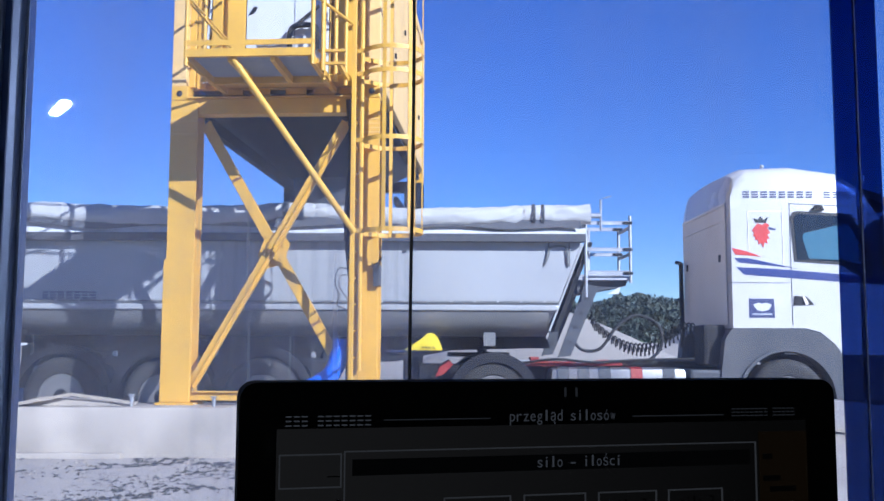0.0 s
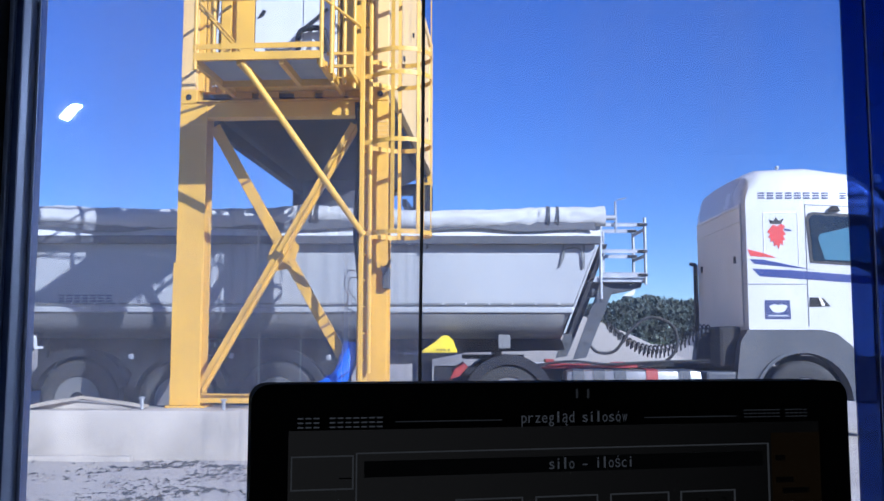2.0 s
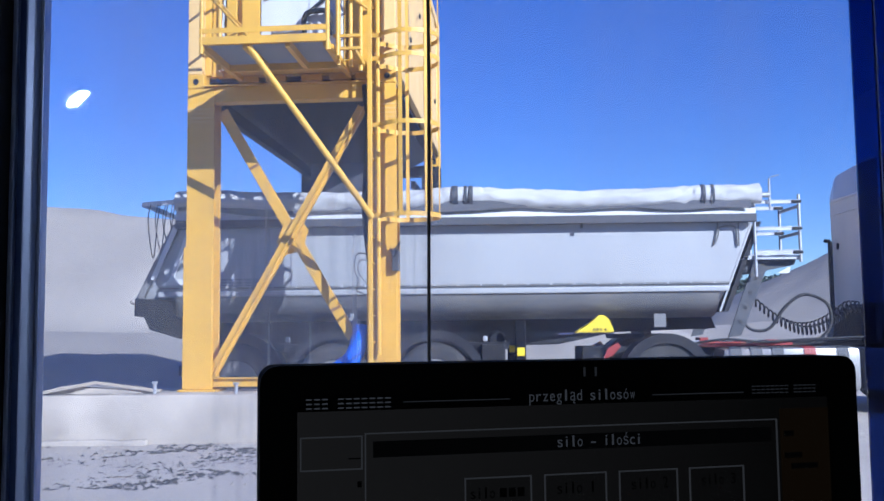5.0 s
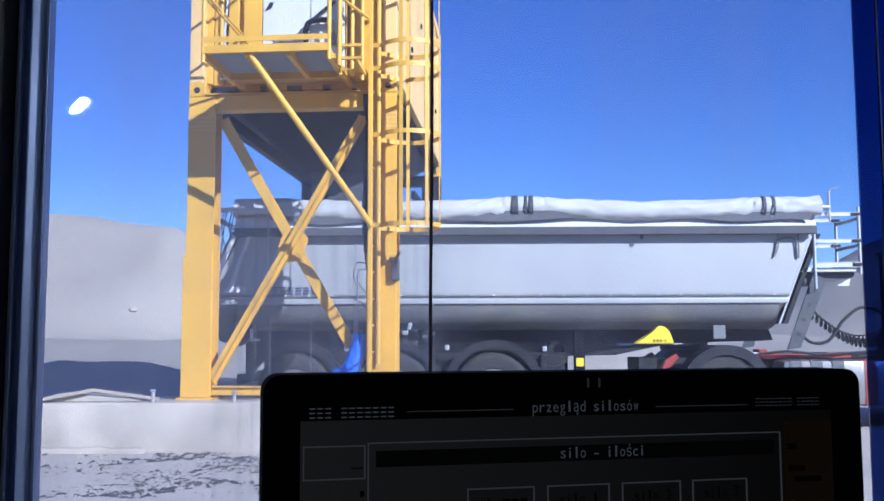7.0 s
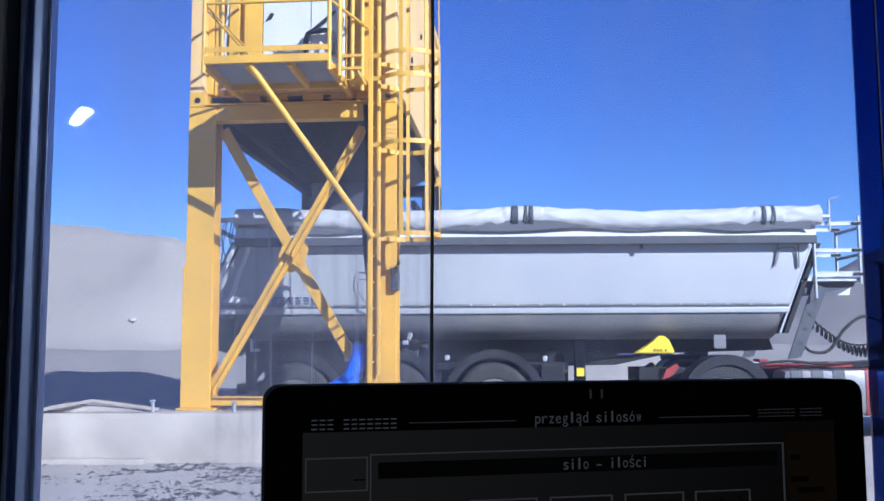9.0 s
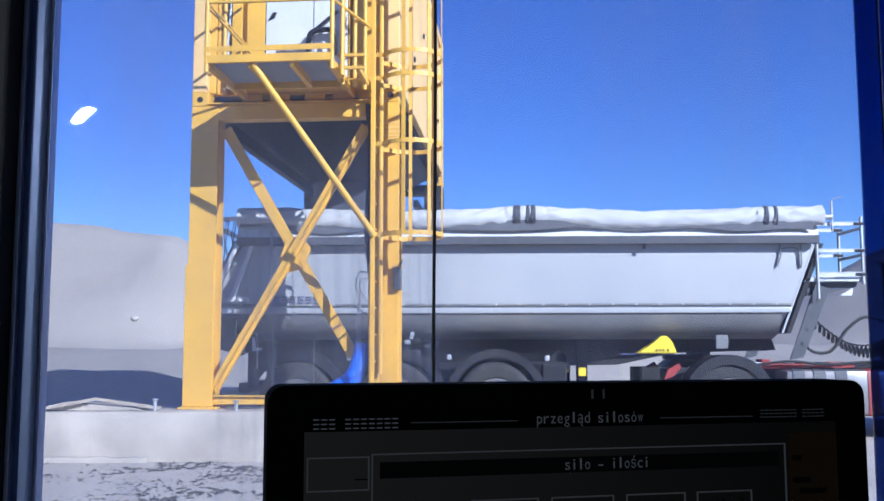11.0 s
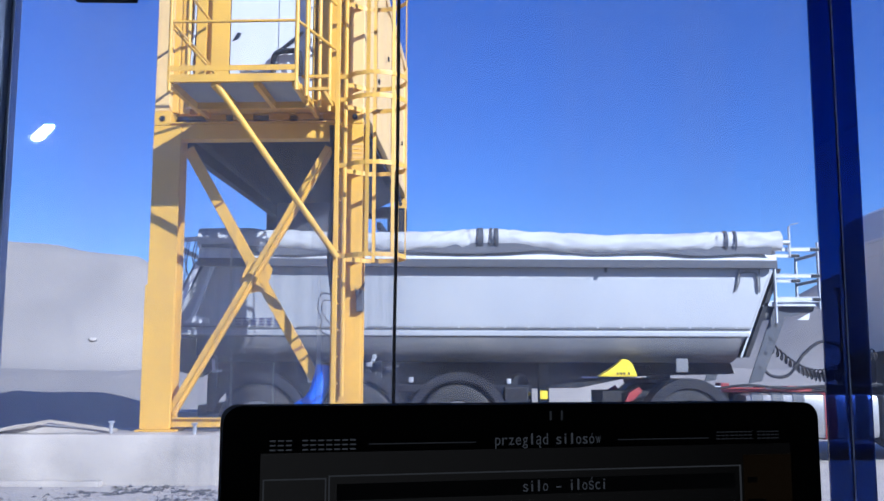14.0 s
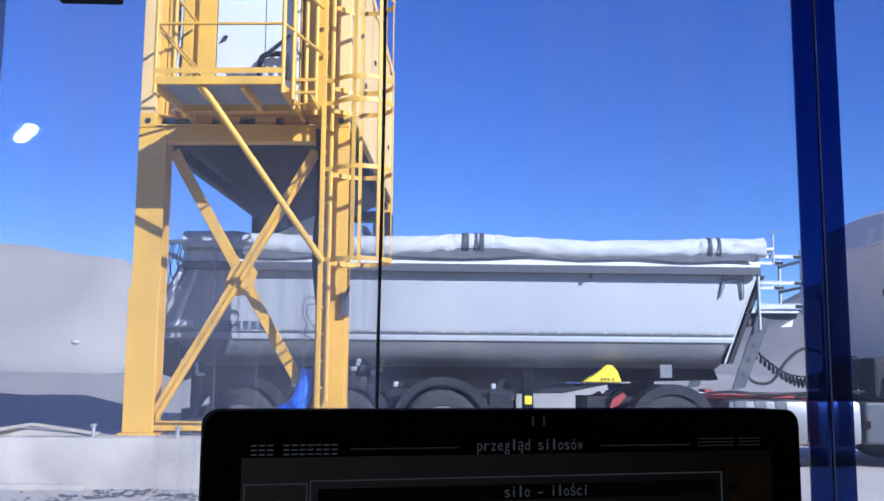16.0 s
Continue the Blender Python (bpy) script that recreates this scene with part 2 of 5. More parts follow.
CABGLASS = mat("dark_cab_glass", (0.06, 0.14, 0.19), 0.06, var=0.1, bump=0.0, spec=1.0)


# ---- mesh helpers ----
def box(bm, x0, x1, y0, y1, z0, z1, bevel=0.0):
    c = bmesh.ops.create_cube(bm, size=1)["verts"]
    for v in c:
        v.co = Vector(((x0 + x1) / 2 + v.co.x * (x1 - x0), (y0 + y1) / 2 + v.co.y * (y1 - y0), (z0 + z1) / 2 + v.co.z * (z1 - z0)))
    if bevel:
        es = list({e for v in c for e in v.link_edges})
        bmesh.ops.bevel(bm, geom=es, offset=bevel, segments=2, affect="EDGES", profile=0.6)
    return bm


def beam(bm, a, b, w, h, up=(0, 0, 1), bevel=0.0):
    """A bar of section w x h from a to b."""
    a, b = Vector(a), Vector(b)
    d = (b - a).normalized()
    u = Vector(up)
    if abs(d.dot(u)) > 0.98:
        u = Vector((0, 1, 0))
    s = d.cross(u).normalized()
    u = s.cross(d)
    c = bmesh.ops.create_cube(bm, size=1)["verts"]
    mid, ln = (a + b) / 2, (b - a).length
    for v in c:
        v.co = mid + d * v.co.x * ln + s * v.co.y * w + u * v.co.z * h
    if bevel:
        es = list({e for v in c for e in v.link_edges})
        bmesh.ops.bevel(bm, geom=es, offset=bevel, segments=2, affect="EDGES")
    return bm


def tube(bm, pts, r, seg=10, radii=None):
    """A round bar swept along points."""
    pts = [Vector(p) for p in pts]
    rings = []
    ref = Vector((0.13, 0.21, 0.97))
    for i, p in enumerate(pts):
        d = (pts[min(i + 1, len(pts) - 1)] - pts[max(i - 1, 0)]).normalized()
        if abs(d.dot(ref)) > 0.95:
            ref = Vector((0.9, 0.3, 0.1))
        s = d.cross(ref).normalized()
        u = s.cross(d)
        rr = radii[i] if radii else r
        rings.append([bm.verts.new(p + (s * math.cos(k * math.tau / seg) + u * math.sin(k * math.tau / seg)) * rr) for k in range(seg)])
    for a, b in zip(rings, rings[1:]):
        for k in range(seg):
            bm.faces.new((a[k], a[(k + 1) % seg], b[(k + 1) % seg], b[k]))
    bm.faces.new(rings[0][::-1])
    bm.faces.new(rings[-1])
    return bm


def lathe(bm, profile, cx, cy, cz, seg=40):
    """A body of revolution about the y axis from (radius, y) pairs."""
    rings = []
    for r, y in profile:
        rings.append([bm.verts.new((cx + r * math.cos(k * math.tau / seg), cy + y, cz + r * math.sin(k * math.tau / seg))) for k in range(seg)])
    for a, b in zip(rings, rings[1:]):
        for k in range(seg):
            bm.faces.new((a[k], a[(k + 1) % seg], b[(k + 1) % seg], b[k]))
    bm.faces.new(rings[0][::-1])
    bm.faces.new(rings[-1])
    return bm


def prism(bm, poly, y0, y1):
    """A plate: an outline in x, z between y0 and y1."""
    a = [bm.verts.new((x, y0, z)) for x, z in poly]
    b = [bm.verts.new((x, y1, z)) for x, z in poly]
    bm.faces.new(a)
    bm.faces.new(b[::-1])
    for i in range(len(poly)):
        j = (i + 1) % len(poly)
        bm.faces.new((a[j], a[i], b[i], b[j]))
    return bm


def arc(cx, cz, r, a0, a1, n=14):
    return [(cx + r * math.cos(radians(a0 + (a1 - a0) * i / n)), cz + r * math.sin(radians(a0 + (a1 - a0) * i / n))) for i in range(n + 1)]


def bow(points, n=8):
    """A smooth way through points."""
    p = [Vector(q) for q in points]
    p = [2 * p[0] - p[1]] + p + [2 * p[-1] - p[-2]]
    out = []
    for i in range(1, len(p) - 2):
        for k in range(n):
            t = k / n
            a, b, c, d = p[i - 1], p[i], p[i + 1], p[i + 2]
            out.append(0.5 * (2 * b + (c - a) * t + (2 * a - 5 * b + 4 * c - d) * t * t + (3 * b - a - 3 * c + d) * t ** 3))
    return out + [p[-2]]


def finish(name, bm, material, smooth=False):
    bmesh.ops.recalc_face_normals(bm, faces=bm.faces)
    me = bpy.data.meshes.new(name)
    bm.to_mesh(me)
    bm.free()
    me.materials.append(material)
    if smooth:
        for f in me.polygons:
            f.use_smooth = True
        me.set_sharp_from_angle(angle=radians(40))
    return new(name, me)


def part(name, bm, material, parent, label="", smooth=False):
    """One mesh under a thing; its points are given in the thing's base frame."""
    ob = finish(name, bm, material, smooth)
    ob.parent = parent
    if label:
        tagged(ob, label)
    return ob


def thing(name, x, y, z, label, category, group="", kind="", rz=0):
    e = new(name)
    e.matrix_basis = pose(x, y, z, 0, 0, rz)
    e.empty_display_size = 0.2
    return tagged(e, label, category, group, kind)


def shift(bm, x, y, z):
    bmesh.ops.translate(bm, verts=bm.verts, vec=(-x, -y, -z))
    return bm


def B():
    return bmesh.new()


# ---- ground, heaps and distance ----
def build_ground():
    bm = B()
    xs = [-2000, -300, -60] + [-20 + i * 0.8 for i in range(50)] + [60, 300, 2000]
    ys = [-2000, -300, -30] + [2 + i * 0.8 for i in range(36)] + [60, 300, 2400]
    grid = [[bm.verts.new((x, y, 0.03 * noise.noise((x * 0.4, y * 0.4, 0)) if abs(x) < 25 and 1.6 < y < 32 else 0.0)) for x in xs] for y in ys]
    for j in range(len(ys) - 1):
        for i in range(len(xs) - 1):
            bm.faces.new((grid[j][i], grid[j][i + 1], grid[j + 1][i + 1], grid[j + 1][i]))
    tagged(finish("ground", bm, GROUND, True), "pale dusty concrete and sand yard under the truck", "ground", kind="structure")


def heap(name, height, x0, x1, y0, y1, step, label):
    bm = B()
    nx, ny = int((x1 - x0) / step), int((y1 - y0) / step)
    grid = []
    for j in range(ny + 1):
        row = []
        for i in range(nx + 1):
            x, y = x0 + i * step, y0 + j * step
            h = height(x, y)
            if h > 0.05:
                h += 0.18 * noise.fractal((x * 0.35, y * 0.35, 3), 1.0, 2.0, 4) * min(1, h)
            row.append(bm.verts.new((x, y, h - 0.06)))
        grid.append(row)
    for j in range(ny):
        for i in range(nx):
            bm.faces.new((grid[j][i], grid[j][i + 1], grid[j + 1][i + 1], grid[j + 1][i]))
    return tagged(finish(name, bm, SAND, True), label, "sand heap")


def left_height(x, y):
    ridge = 7.0 - 0.10 * (x + 18) if x < -12 else 6.4 - 0.62 * (x + 12)
    ridge = max(0, min(ridge, 9))
    main = ridge - 0.62 * abs(y - 41)
    side = 1.25 * min(1, max(0, (y - 20.5) / 8)) * min(1, max(0, (4 - x) / 8))
    return max(0, main, side if y < 60 else 0)


def right_height(x, y):
    a = 10 - 0.47 * math.hypot(x - 29.6, (y - 48) * 1.2)
    bank = (1.45 - 0.13 * abs(y - 37)) * min(1, max(0, (26 - x) / 6))
    mound = 2.7 - 0.46 * math.hypot(x - 3.6, y - 31)
    return max(0, a, bank, mound)


def build_heaps():
    heap("sand_heap", left_height, -60, 6, 19, 60, 0.8, "huge pale grey sand heap rising behind the loading tower")
    heap("gravel_heap", right_height, -2, 45, 24, 66, 0.8, "tall pale gravel heap beyond the lorry cab")


def build_boulder():
    x, y = -11.75, 34.6
    bm = B()
    bmesh.ops.create_icosphere(bm, subdivisions=3, radius=0.15)
    for v in bm.verts:
        v.co = v.co * (1 + 0.35 * noise.noise(v.co * 4)) * 1.0
        v.co.z *= 0.65
        v.co += Vector((x, y, left_height(x, y) + 0.05))
    tagged(finish("boulder", bm, CONCRETE, True), "single pale boulder lying on the sand slope", "boulder")


def build_distance():
    bm = B()
    rng = random.Random(4)
    for _ in range(42000):
        x = rng.uniform(0, 95)
        top = 10.2 + 1.8 * noise.noise((x * 0.09, 0, 2)) + 1.2 * noise.noise((x * 0.4, 0, 5))
        z = rng.uniform(0.0, 1) * top
        y = 180 + rng.uniform(-5, 6)
        s = rng.uniform(0.16, 0.42)
        q = Euler((rng.uniform(0, 6), rng.uniform(0, 6), rng.uniform(0, 6))).to_matrix()
        vs = [bm.verts.new(Vector((x, y, z)) + q @ Vector(c) * s) for c in ((-1, -0.5, 0), (1, -0.5, 0.1), (0.8, 0.6, 0), (-0.7, 0.7, 0.15))]
        bm.faces.new(vs)
    tagged(finish("far_woods", bm, LEAF), "dark green line of dense trees far beyond the yard", "trees", kind="stuff")
    bm = B()
    for i in range(40):
        x = 1 + i * 2.3 + rng.uniform(-0.5, 0.5)
        tube(bm, [(x, 181, -0.1), (x + rng.uniform(-0.2, 0.2), 181, 3.5), (x + rng.uniform(-0.5, 0.5), 181.2, 7.6)], 0.15, 6, [0.16, 0.12, 0.05])
    tagged(finish("far_trunks", bm, BARK), "slender dark trunks of the far trees", "trees", kind="stuff")
    bm = B()
    for _ in range(6000):
        row = rng.randrange(6)
        x, y = rng.uniform(5, 90), 150 + row * 2.4 + rng.uniform(-0.3, 0.3)
        z, s = rng.uniform(0.1, 2.2), rng.uniform(0.2, 0.4)
        q = Euler((rng.uniform(0, 6), rng.uniform(0, 6), rng.uniform(0, 6))).to_matrix()
        bm.faces.new([bm.verts.new(Vector((x, y, z)) + q @ Vector(c) * s) for c in ((-1, -0.3, 0), (1, -0.3, 0), (0.6, 0.4, 0.1), (-0.6, 0.4, 0.1))])
    tagged(finish("crop_rows", bm, CROP), "low green crop rows at the edge of the yard", "crops", kind="stuff")


def build_plinth():
    bm = B()
    box(bm, -9.0, -0.35, 10.42, 11.35, -0.1, 0.53, 0.025)
    bmesh.ops.subdivide_edges(bm, edges=[e for e in bm.edges if e.calc_length() > 2], cuts=60)
    for v in bm.verts:
        v.co += Vector((0, 0.02 * noise.noise((v.co.x * 2, v.co.z * 3, 1)), 0.015 * noise.noise((v.co.x * 3, v.co.y * 2, 8))))
    tagged(finish("concrete_plinth", bm, CONCRETE, True), "weathered concrete foundation plinth carrying the tower legs", "foundation", kind="structure")
    bm = B()
    box(bm, -9.0, -3.35, 10.3, 10.418, -0.05, 0.055, 0.015)
    bmesh.ops.subdivide_edges(bm, edges=[e for e in bm.edges if e.calc_length() > 2], cuts=50)
    for v in bm.verts:
        v.co += Vector((0, 0.02 * noise.noise((v.co.x * 3, 0, 4)) if v.co.y < 10.4 else 0, 0.012 * noise.noise((v.co.x * 4, 1, 8))))
    tagged(finish("footing_ledge", bm, CONCRETE, True), "low rough concrete ledge along the foot of the plinth", "foundation", kind="structure")
    bm = B()
    box(bm, -4.4, -0.4, 16.2, 17.2, -0.1, 0.53, 0.025)
    tagged(finish("rear_plinth", bm, CONCRETE), "concrete foundation plinth under the rear tower legs", "foundation", kind="structure")
    bm = B()
    prism(bm, [(-4.75, 0.0), (-4.35, 0.09), (-3.6, 0.03), (-3.45, 0.0)], 10.6, 10.95)
    tagged(finish("broken_slab", shift(bm, 0, 0, -0.535), CONCRETE), "broken thin concrete slab lying on the plinth", "rubble")
    bm = B()
    beam(bm, (-4.55, 10.55, 0.56), (-4.0, 10.6, 0.66), 0.12, 0.035)
    beam(bm, (-4.0, 10.6, 0.66), (-3.3, 10.66, 0.56), 0.10, 0.03)
    tagged(finish("bent_plank", bm, WOOD), "bent weathered board lying on the plinth", "plank")
    for x, l in ((-3.35, 0.12), (-2.45, 0.1)):
        bm = B()
        tube(bm, [(x, 10.62, 0.52), (x, 10.62, 0.54 + l)], 0.022, 8)
        box(bm, x - 0.03, x + 0.03, 10.59, 10.65, 0.52 + l, 0.545 + l, 0.006)
        tagged(finish("anchor_bolt", bm, GALV, True), "small grey steel anchor bolt set in the plinth", "bolt", "anchor bolts")
    rng = random.Random(11)
    for kind_name, mt, count, label in (("gravel_bits", GRAVEL, 1500, "dark gravel crumbs scattered on the yard before the plinth"),
                                        ("pale_pebbles", SAND, 700, "pale pebbles and dust clods on the yard")):
        bm = B()
        for _ in range(count):
            y = rng.uniform(7.4, 10.35)
            x = rng.gauss(-2.3 + 0.25 * (y - 9), 0.8) if mt is GRAVEL else rng.uniform(-6, 3)
            if mt is GRAVEL and noise.noise((x * 1.3, y * 2.2, 7)) < -0.1:
                continue
            s = (0.009 + 0.042 * rng.random() ** 2.2) if mt is GRAVEL else rng.uniform(0.006, 0.02)
            q = Euler((0, 0, rng.uniform(0, 6))).to_matrix()
            n = 6
            base = [bm.verts.new(Vector((x, y, 0.0)) + q @ Vector((math.cos(k) * s * rng.uniform(0.9, 1.7), math.sin(k) * s * rng.uniform(0.7, 1.3), 0))) for k in [j * math.tau / n for j in range(n)]]
            tip = bm.verts.new((x + s * 0.2, y, s * 0.15 + 0.014))
            for k in range(n):
                bm.faces.new((base[k], base[(k + 1) % n], tip))
        tagged(finish(kind_name, bm, mt), label, "gravel", kind="stuff")


# ---- loading tower ----
TX, TY, TR = -1.88, 10.8, -4.0


def build_tower():
    t = thing("loading_tower", TX, TY, 0.53, "yellow painted steel silo loading tower with platform and caged ladder", "silo tower", rz=TR)
    Z = -0.53

    def P(name, bm, material=YELLOW, label="", smooth=False, parent=None):
        return part(name, bm, material, parent or t, label, smooth)

    # legs on base plates
    for sx in (-1, 1):
        for y in (0.0, 5.7):
            bm = B()
            x0 = sx * 1.06
            for ya, yb, xa in ((y, y + 0.02, 0.16), (y + 0.02, y + 0.24, 0.012), (y + 0.24, y + 0.26, 0.16)):
                box(bm, x0 - xa, x0 + xa, ya, yb, 0.0, 4.02 + Z, 0.004)
            # rear legs near-black instead of yellow: their shade is put into the colour
            leg = P("leg", bm, YELLOW if y == 0.0 else DARKSTEEL_SHADE)
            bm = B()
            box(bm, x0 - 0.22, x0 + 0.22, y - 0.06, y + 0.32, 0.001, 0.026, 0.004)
            P("base_plate", bm, YELLOW if y == 0.0 else DARKSTEEL_SHADE, "", False, leg)
            if y == 0.0:
                bm = B()
                box(bm, x0 - 0.185, x0 + 0.15, -0.012, -0.001, 0.03, 2.17 + Z, 0.004)
                P("cover_plate", bm, YELLOW, "", False, leg)
                for zz in (3.62, 3.67, 3.72, 3.77):
                    bm = B()
                    box(bm, x0 - 0.165, x0 + 0.165, -0.006, -0.0005, zz + Z, zz + 0.012 + Z)
                    P("weld_seam", bm, YELLOW_PALE, "", False, leg)
    # corner castings and silo frame
    for sx in (-1, 1):
        for y in (0.0, 5.76):
            bm = B()
            box(bm, sx * 1.22 - (0.2 if sx > 0 else 0), sx * 1.22 + (0.2 if sx < 0 else 0), y - 0.01, y + 0.2, 4.02 + Z, 4.19 + Z, 0.015)
            c = P("corner_casting", bm)
            bm = B()
            lathe(bm, [(0.035, -0.004), (0.035, 0.004)], sx * 1.12, y - 0.012, 4.1 + Z, 16)
            P("casting_hole", bm, GASKET, "dark oval hole", True, c)
            bm = B()
            box(bm, sx * 1.22 - (0.17 if sx > 0 else 0), sx * 1.22 + (0.17 if sx < 0 else 0), y, y + 0.16, 4.19 + Z, 6.6 + Z, 0.01)
            P("corner_post", bm, YELLOW_PALE)
    bm = B()
    box(bm, -1.05, 1.05, 0.02, 0.2, 3.86 + Z, 4.04 + Z, 0.008)
    box(bm, -1.05, 1.05, -0.02, 0.24, 4.04 + Z, 4.055 + Z)
    P("front_beam", bm)
    # rear beam coloured dark for the shade it stands in
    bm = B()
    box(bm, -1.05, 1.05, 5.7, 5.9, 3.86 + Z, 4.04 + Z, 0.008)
    P("rear_beam", bm, DARKSTEEL_SHADE)
    for i, x in enumerate((-0.62, -0.3, 0.12, 0.45, 0.75)):
        bm = B()
        box(bm, x, x + 0.24, 0.0, 0.05, 4.075 + Z, 4.15 + Z, 0.006)
        P("sill_block", bm)
    for sx in (-1, 1):
        bm = B()
        box(bm, sx * 1.2 - 0.06, sx * 1.2 + 0.02, 0.2, 5.76, 4.22 + Z, 4.38 + Z, 0.008)
        P("side_sill", bm, YELLOW_PALE)
        bm = B()
        n = 24
        pts = []
        for i in range(n + 1):
            pts.append((sx * (1.17 + (0.014 if i % 4 in (1, 2) else -0.004)), 0.16 + i * 5.6 / n))
        lo = [bm.verts.new((x, y, 4.375 + Z)) for x, y in pts]
        hi = [bm.verts.new((x, y, 6.6 + Z)) for x, y in pts]
        lo2 = [bm.verts.new((x - sx * 0.05, y, 4.375 + Z)) for x, y in pts]
        hi2 = [bm.verts.new((x - sx * 0.05, y, 6.6 + Z)) for x, y in pts]
        for i in range(n):
            bm.faces.new((lo[i], lo[i + 1], hi[i + 1], hi[i]))
            bm.faces.new((lo2[i], hi2[i], hi2[i + 1], lo2[i + 1]))
        P("side_cladding", bm, YELLOW_PALE, "corrugated pale yellow cladding")
        for k in range(5):
            bm = B()
            yy = 0.5 + k * 1.15
            box(bm, sx * 1.2 - 0.01, sx * 1.2 + 0.012, yy, yy + 0.06, 4.3 + Z + (k % 3) * 0.7, 4.36 + Z + (k % 3) * 0.7)
            P("cladding_hook", bm, DARKSTEEL_SHADE)
    bm = B()
    box(bm, -1.2, 1.2, 0.0, 5.9, 6.5 + Z, 6.65 + Z)
    P("roof_plate", bm, YELLOW_PALE)
    bm = B()
    box(bm, -1.05, 1.05, 5.78, 5.84, 4.2 + Z, 6.6 + Z)
    P("rear_wall", bm, YELLOW_PALE)
    # front wall: folded yellow bays, white door
    bm = B()
    for x0, x1, y in ((-1.05, -0.98, 0.1), (-0.98, -0.86, 0.16), (-0.78, -0.66, 0.06), (-0.66, -0.6, 0.12), (-0.6, -0.38, 0.06), (0.61, 0.63, 0.06), (0.63, 0.66, 0.14), (0.66, 0.8, 0.06), (0.8, 1.05, 0.12)):
        box(bm, x0, x1, y, y + 0.05, 4.2 + Z, 6.6 + Z, 0.008)
    box(bm, -1.05, 1.05, 0.22, 0.27, 4.2 + Z, 6.6 + Z)
    P("front_cladding", bm)
    bm = B()
    box(bm, -0.37, 0.6, 0.05, 0.1, 4.28 + Z, 6.3 + Z, 0.01)
    door = P("door", bm, WHITE, "white painted door panel")
    # dark tube and bar modelled as the shadow that falls on the door
    bm = B()
    tube(bm, bow([(0.16, 0.0, 4.64 + Z), (0.16, -0.02, 4.78 + Z), (0.22, -0.03, 4.87 + Z), (0.43, -0.03, 4.88 + Z), (0.47, -0.02, 4.8 + Z), (0.47, 0.0, 4.6 + Z)]), 0.032, 8)
    P("door_shadow_loop", bm, DARKSTEEL_SHADE, "dark bent tube shaped as a shadow on the door", True, door)
    bm = B()
    beam(bm, (0.2, -0.01, 4.87 + Z), (0.5, 0.0, 5.12 + Z), 0.02, 0.035)
    P("door_shadow_bar", bm, DARKSTEEL_SHADE, "", False, door)
    bm = B()
    prism(bm, [(-0.34, 5.04 + Z), (-0.27, 5.07 + Z), (-0.24, 5.13 + Z), (-0.28, 5.14 + Z)], 0.03, 0.05)
    P("door_hook", bm, DARKSTEEL_SHADE, "", False, door)
    bm = B()
    box(bm, -0.22, 0.06, 0.02, 0.05, 4.66 + Z, 4.74 + Z, 0.006)
    P("door_step", bm, GALV, "", False, door)
    bm = B()
    box(bm, 0.2, 0.206, 0.045, 0.05, 4.45 + Z, 6.3 + Z)
    P("door_seam", bm, PLASTIC, "", False, door)
    bm = B()
    tube(bm, bow([(-0.83, 0.1, 4.25 + Z), (-0.81, 0.08, 4.5 + Z), (-0.84, 0.1, 4.8 + Z), (-0.8, 0.09, 5.3 + Z), (-0.83, 0.1, 6 + Z)]), 0.02, 7)
    tube(bm, bow([(-0.88, 0.12, 4.25 + Z), (-0.85, 0.1, 4.6 + Z), (-0.88, 0.12, 5.0 + Z), (-0.86, 0.1, 6 + Z)]), 0.014, 7)
    P("cable_bundle", bm, GALV, "grey hanging cables", True)
    # hopper below the silo
    bm = B()
    top = [bm.verts.new(c) for c in ((-0.95, 0.5, 4.1 + Z), (1.05, 0.5, 4.1 + Z), (1.05, 5.4, 4.1 + Z), (-0.95, 5.4, 4.1 + Z))]
    low = [bm.verts.new(c) for c in ((-0.26, 2.5, 3.45 + Z), (0.7, 2.5, 3.45 + Z), (0.7, 3.3, 3.45 + Z), (-0.26, 3.3, 3.45 + Z))]
    for i in range(4):
        bm.faces.new((top[i], top[(i + 1) % 4], low[(i + 1) % 4], low[i]))
    bm.faces.new(low)
    bm.faces.new(top[::-1])
    P("hopper", bm, DARKSTEEL_SHADE, "dark steel discharge hopper")
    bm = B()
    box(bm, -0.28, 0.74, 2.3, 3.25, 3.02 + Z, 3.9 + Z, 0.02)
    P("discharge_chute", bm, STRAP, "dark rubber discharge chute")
    # underside and side rails: shade below the silo put into the colour
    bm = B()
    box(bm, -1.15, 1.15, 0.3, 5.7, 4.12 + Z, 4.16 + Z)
    P("underside", bm, DARKSTEEL_SHADE)
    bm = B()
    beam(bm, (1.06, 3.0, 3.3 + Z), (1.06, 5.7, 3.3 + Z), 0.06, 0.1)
    P("side_rail", bm, DARKSTEEL_SHADE)
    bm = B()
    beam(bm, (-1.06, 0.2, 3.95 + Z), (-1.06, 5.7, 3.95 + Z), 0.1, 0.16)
    P("side_rail", bm, DARKSTEEL_SHADE)
    # cross bracing in the front bay
    bm = B()
    beam(bm, (-0.92, 0.1, 0.74 + Z), (0.82, 0.1, 3.76 + Z), 0.115, 0.06, (0, 1, 0), 0.006)
    b = P("brace", bm)
    bm = B()
    beam(bm, (-0.895, 0.055, 0.74 + Z), (0.84, 0.055, 3.76 + Z), 0.012, 0.03, (0, 1, 0))
    P("brace_flange", bm, YELLOW, "", False, b)
    bm = B()
    beam(bm, (-0.86, 0.19, 3.78 + Z), (0.68, 0.19, 1.12 + Z), 0.125, 0.05, (0, 1, 0), 0.006)
    b2 = P("brace", bm)
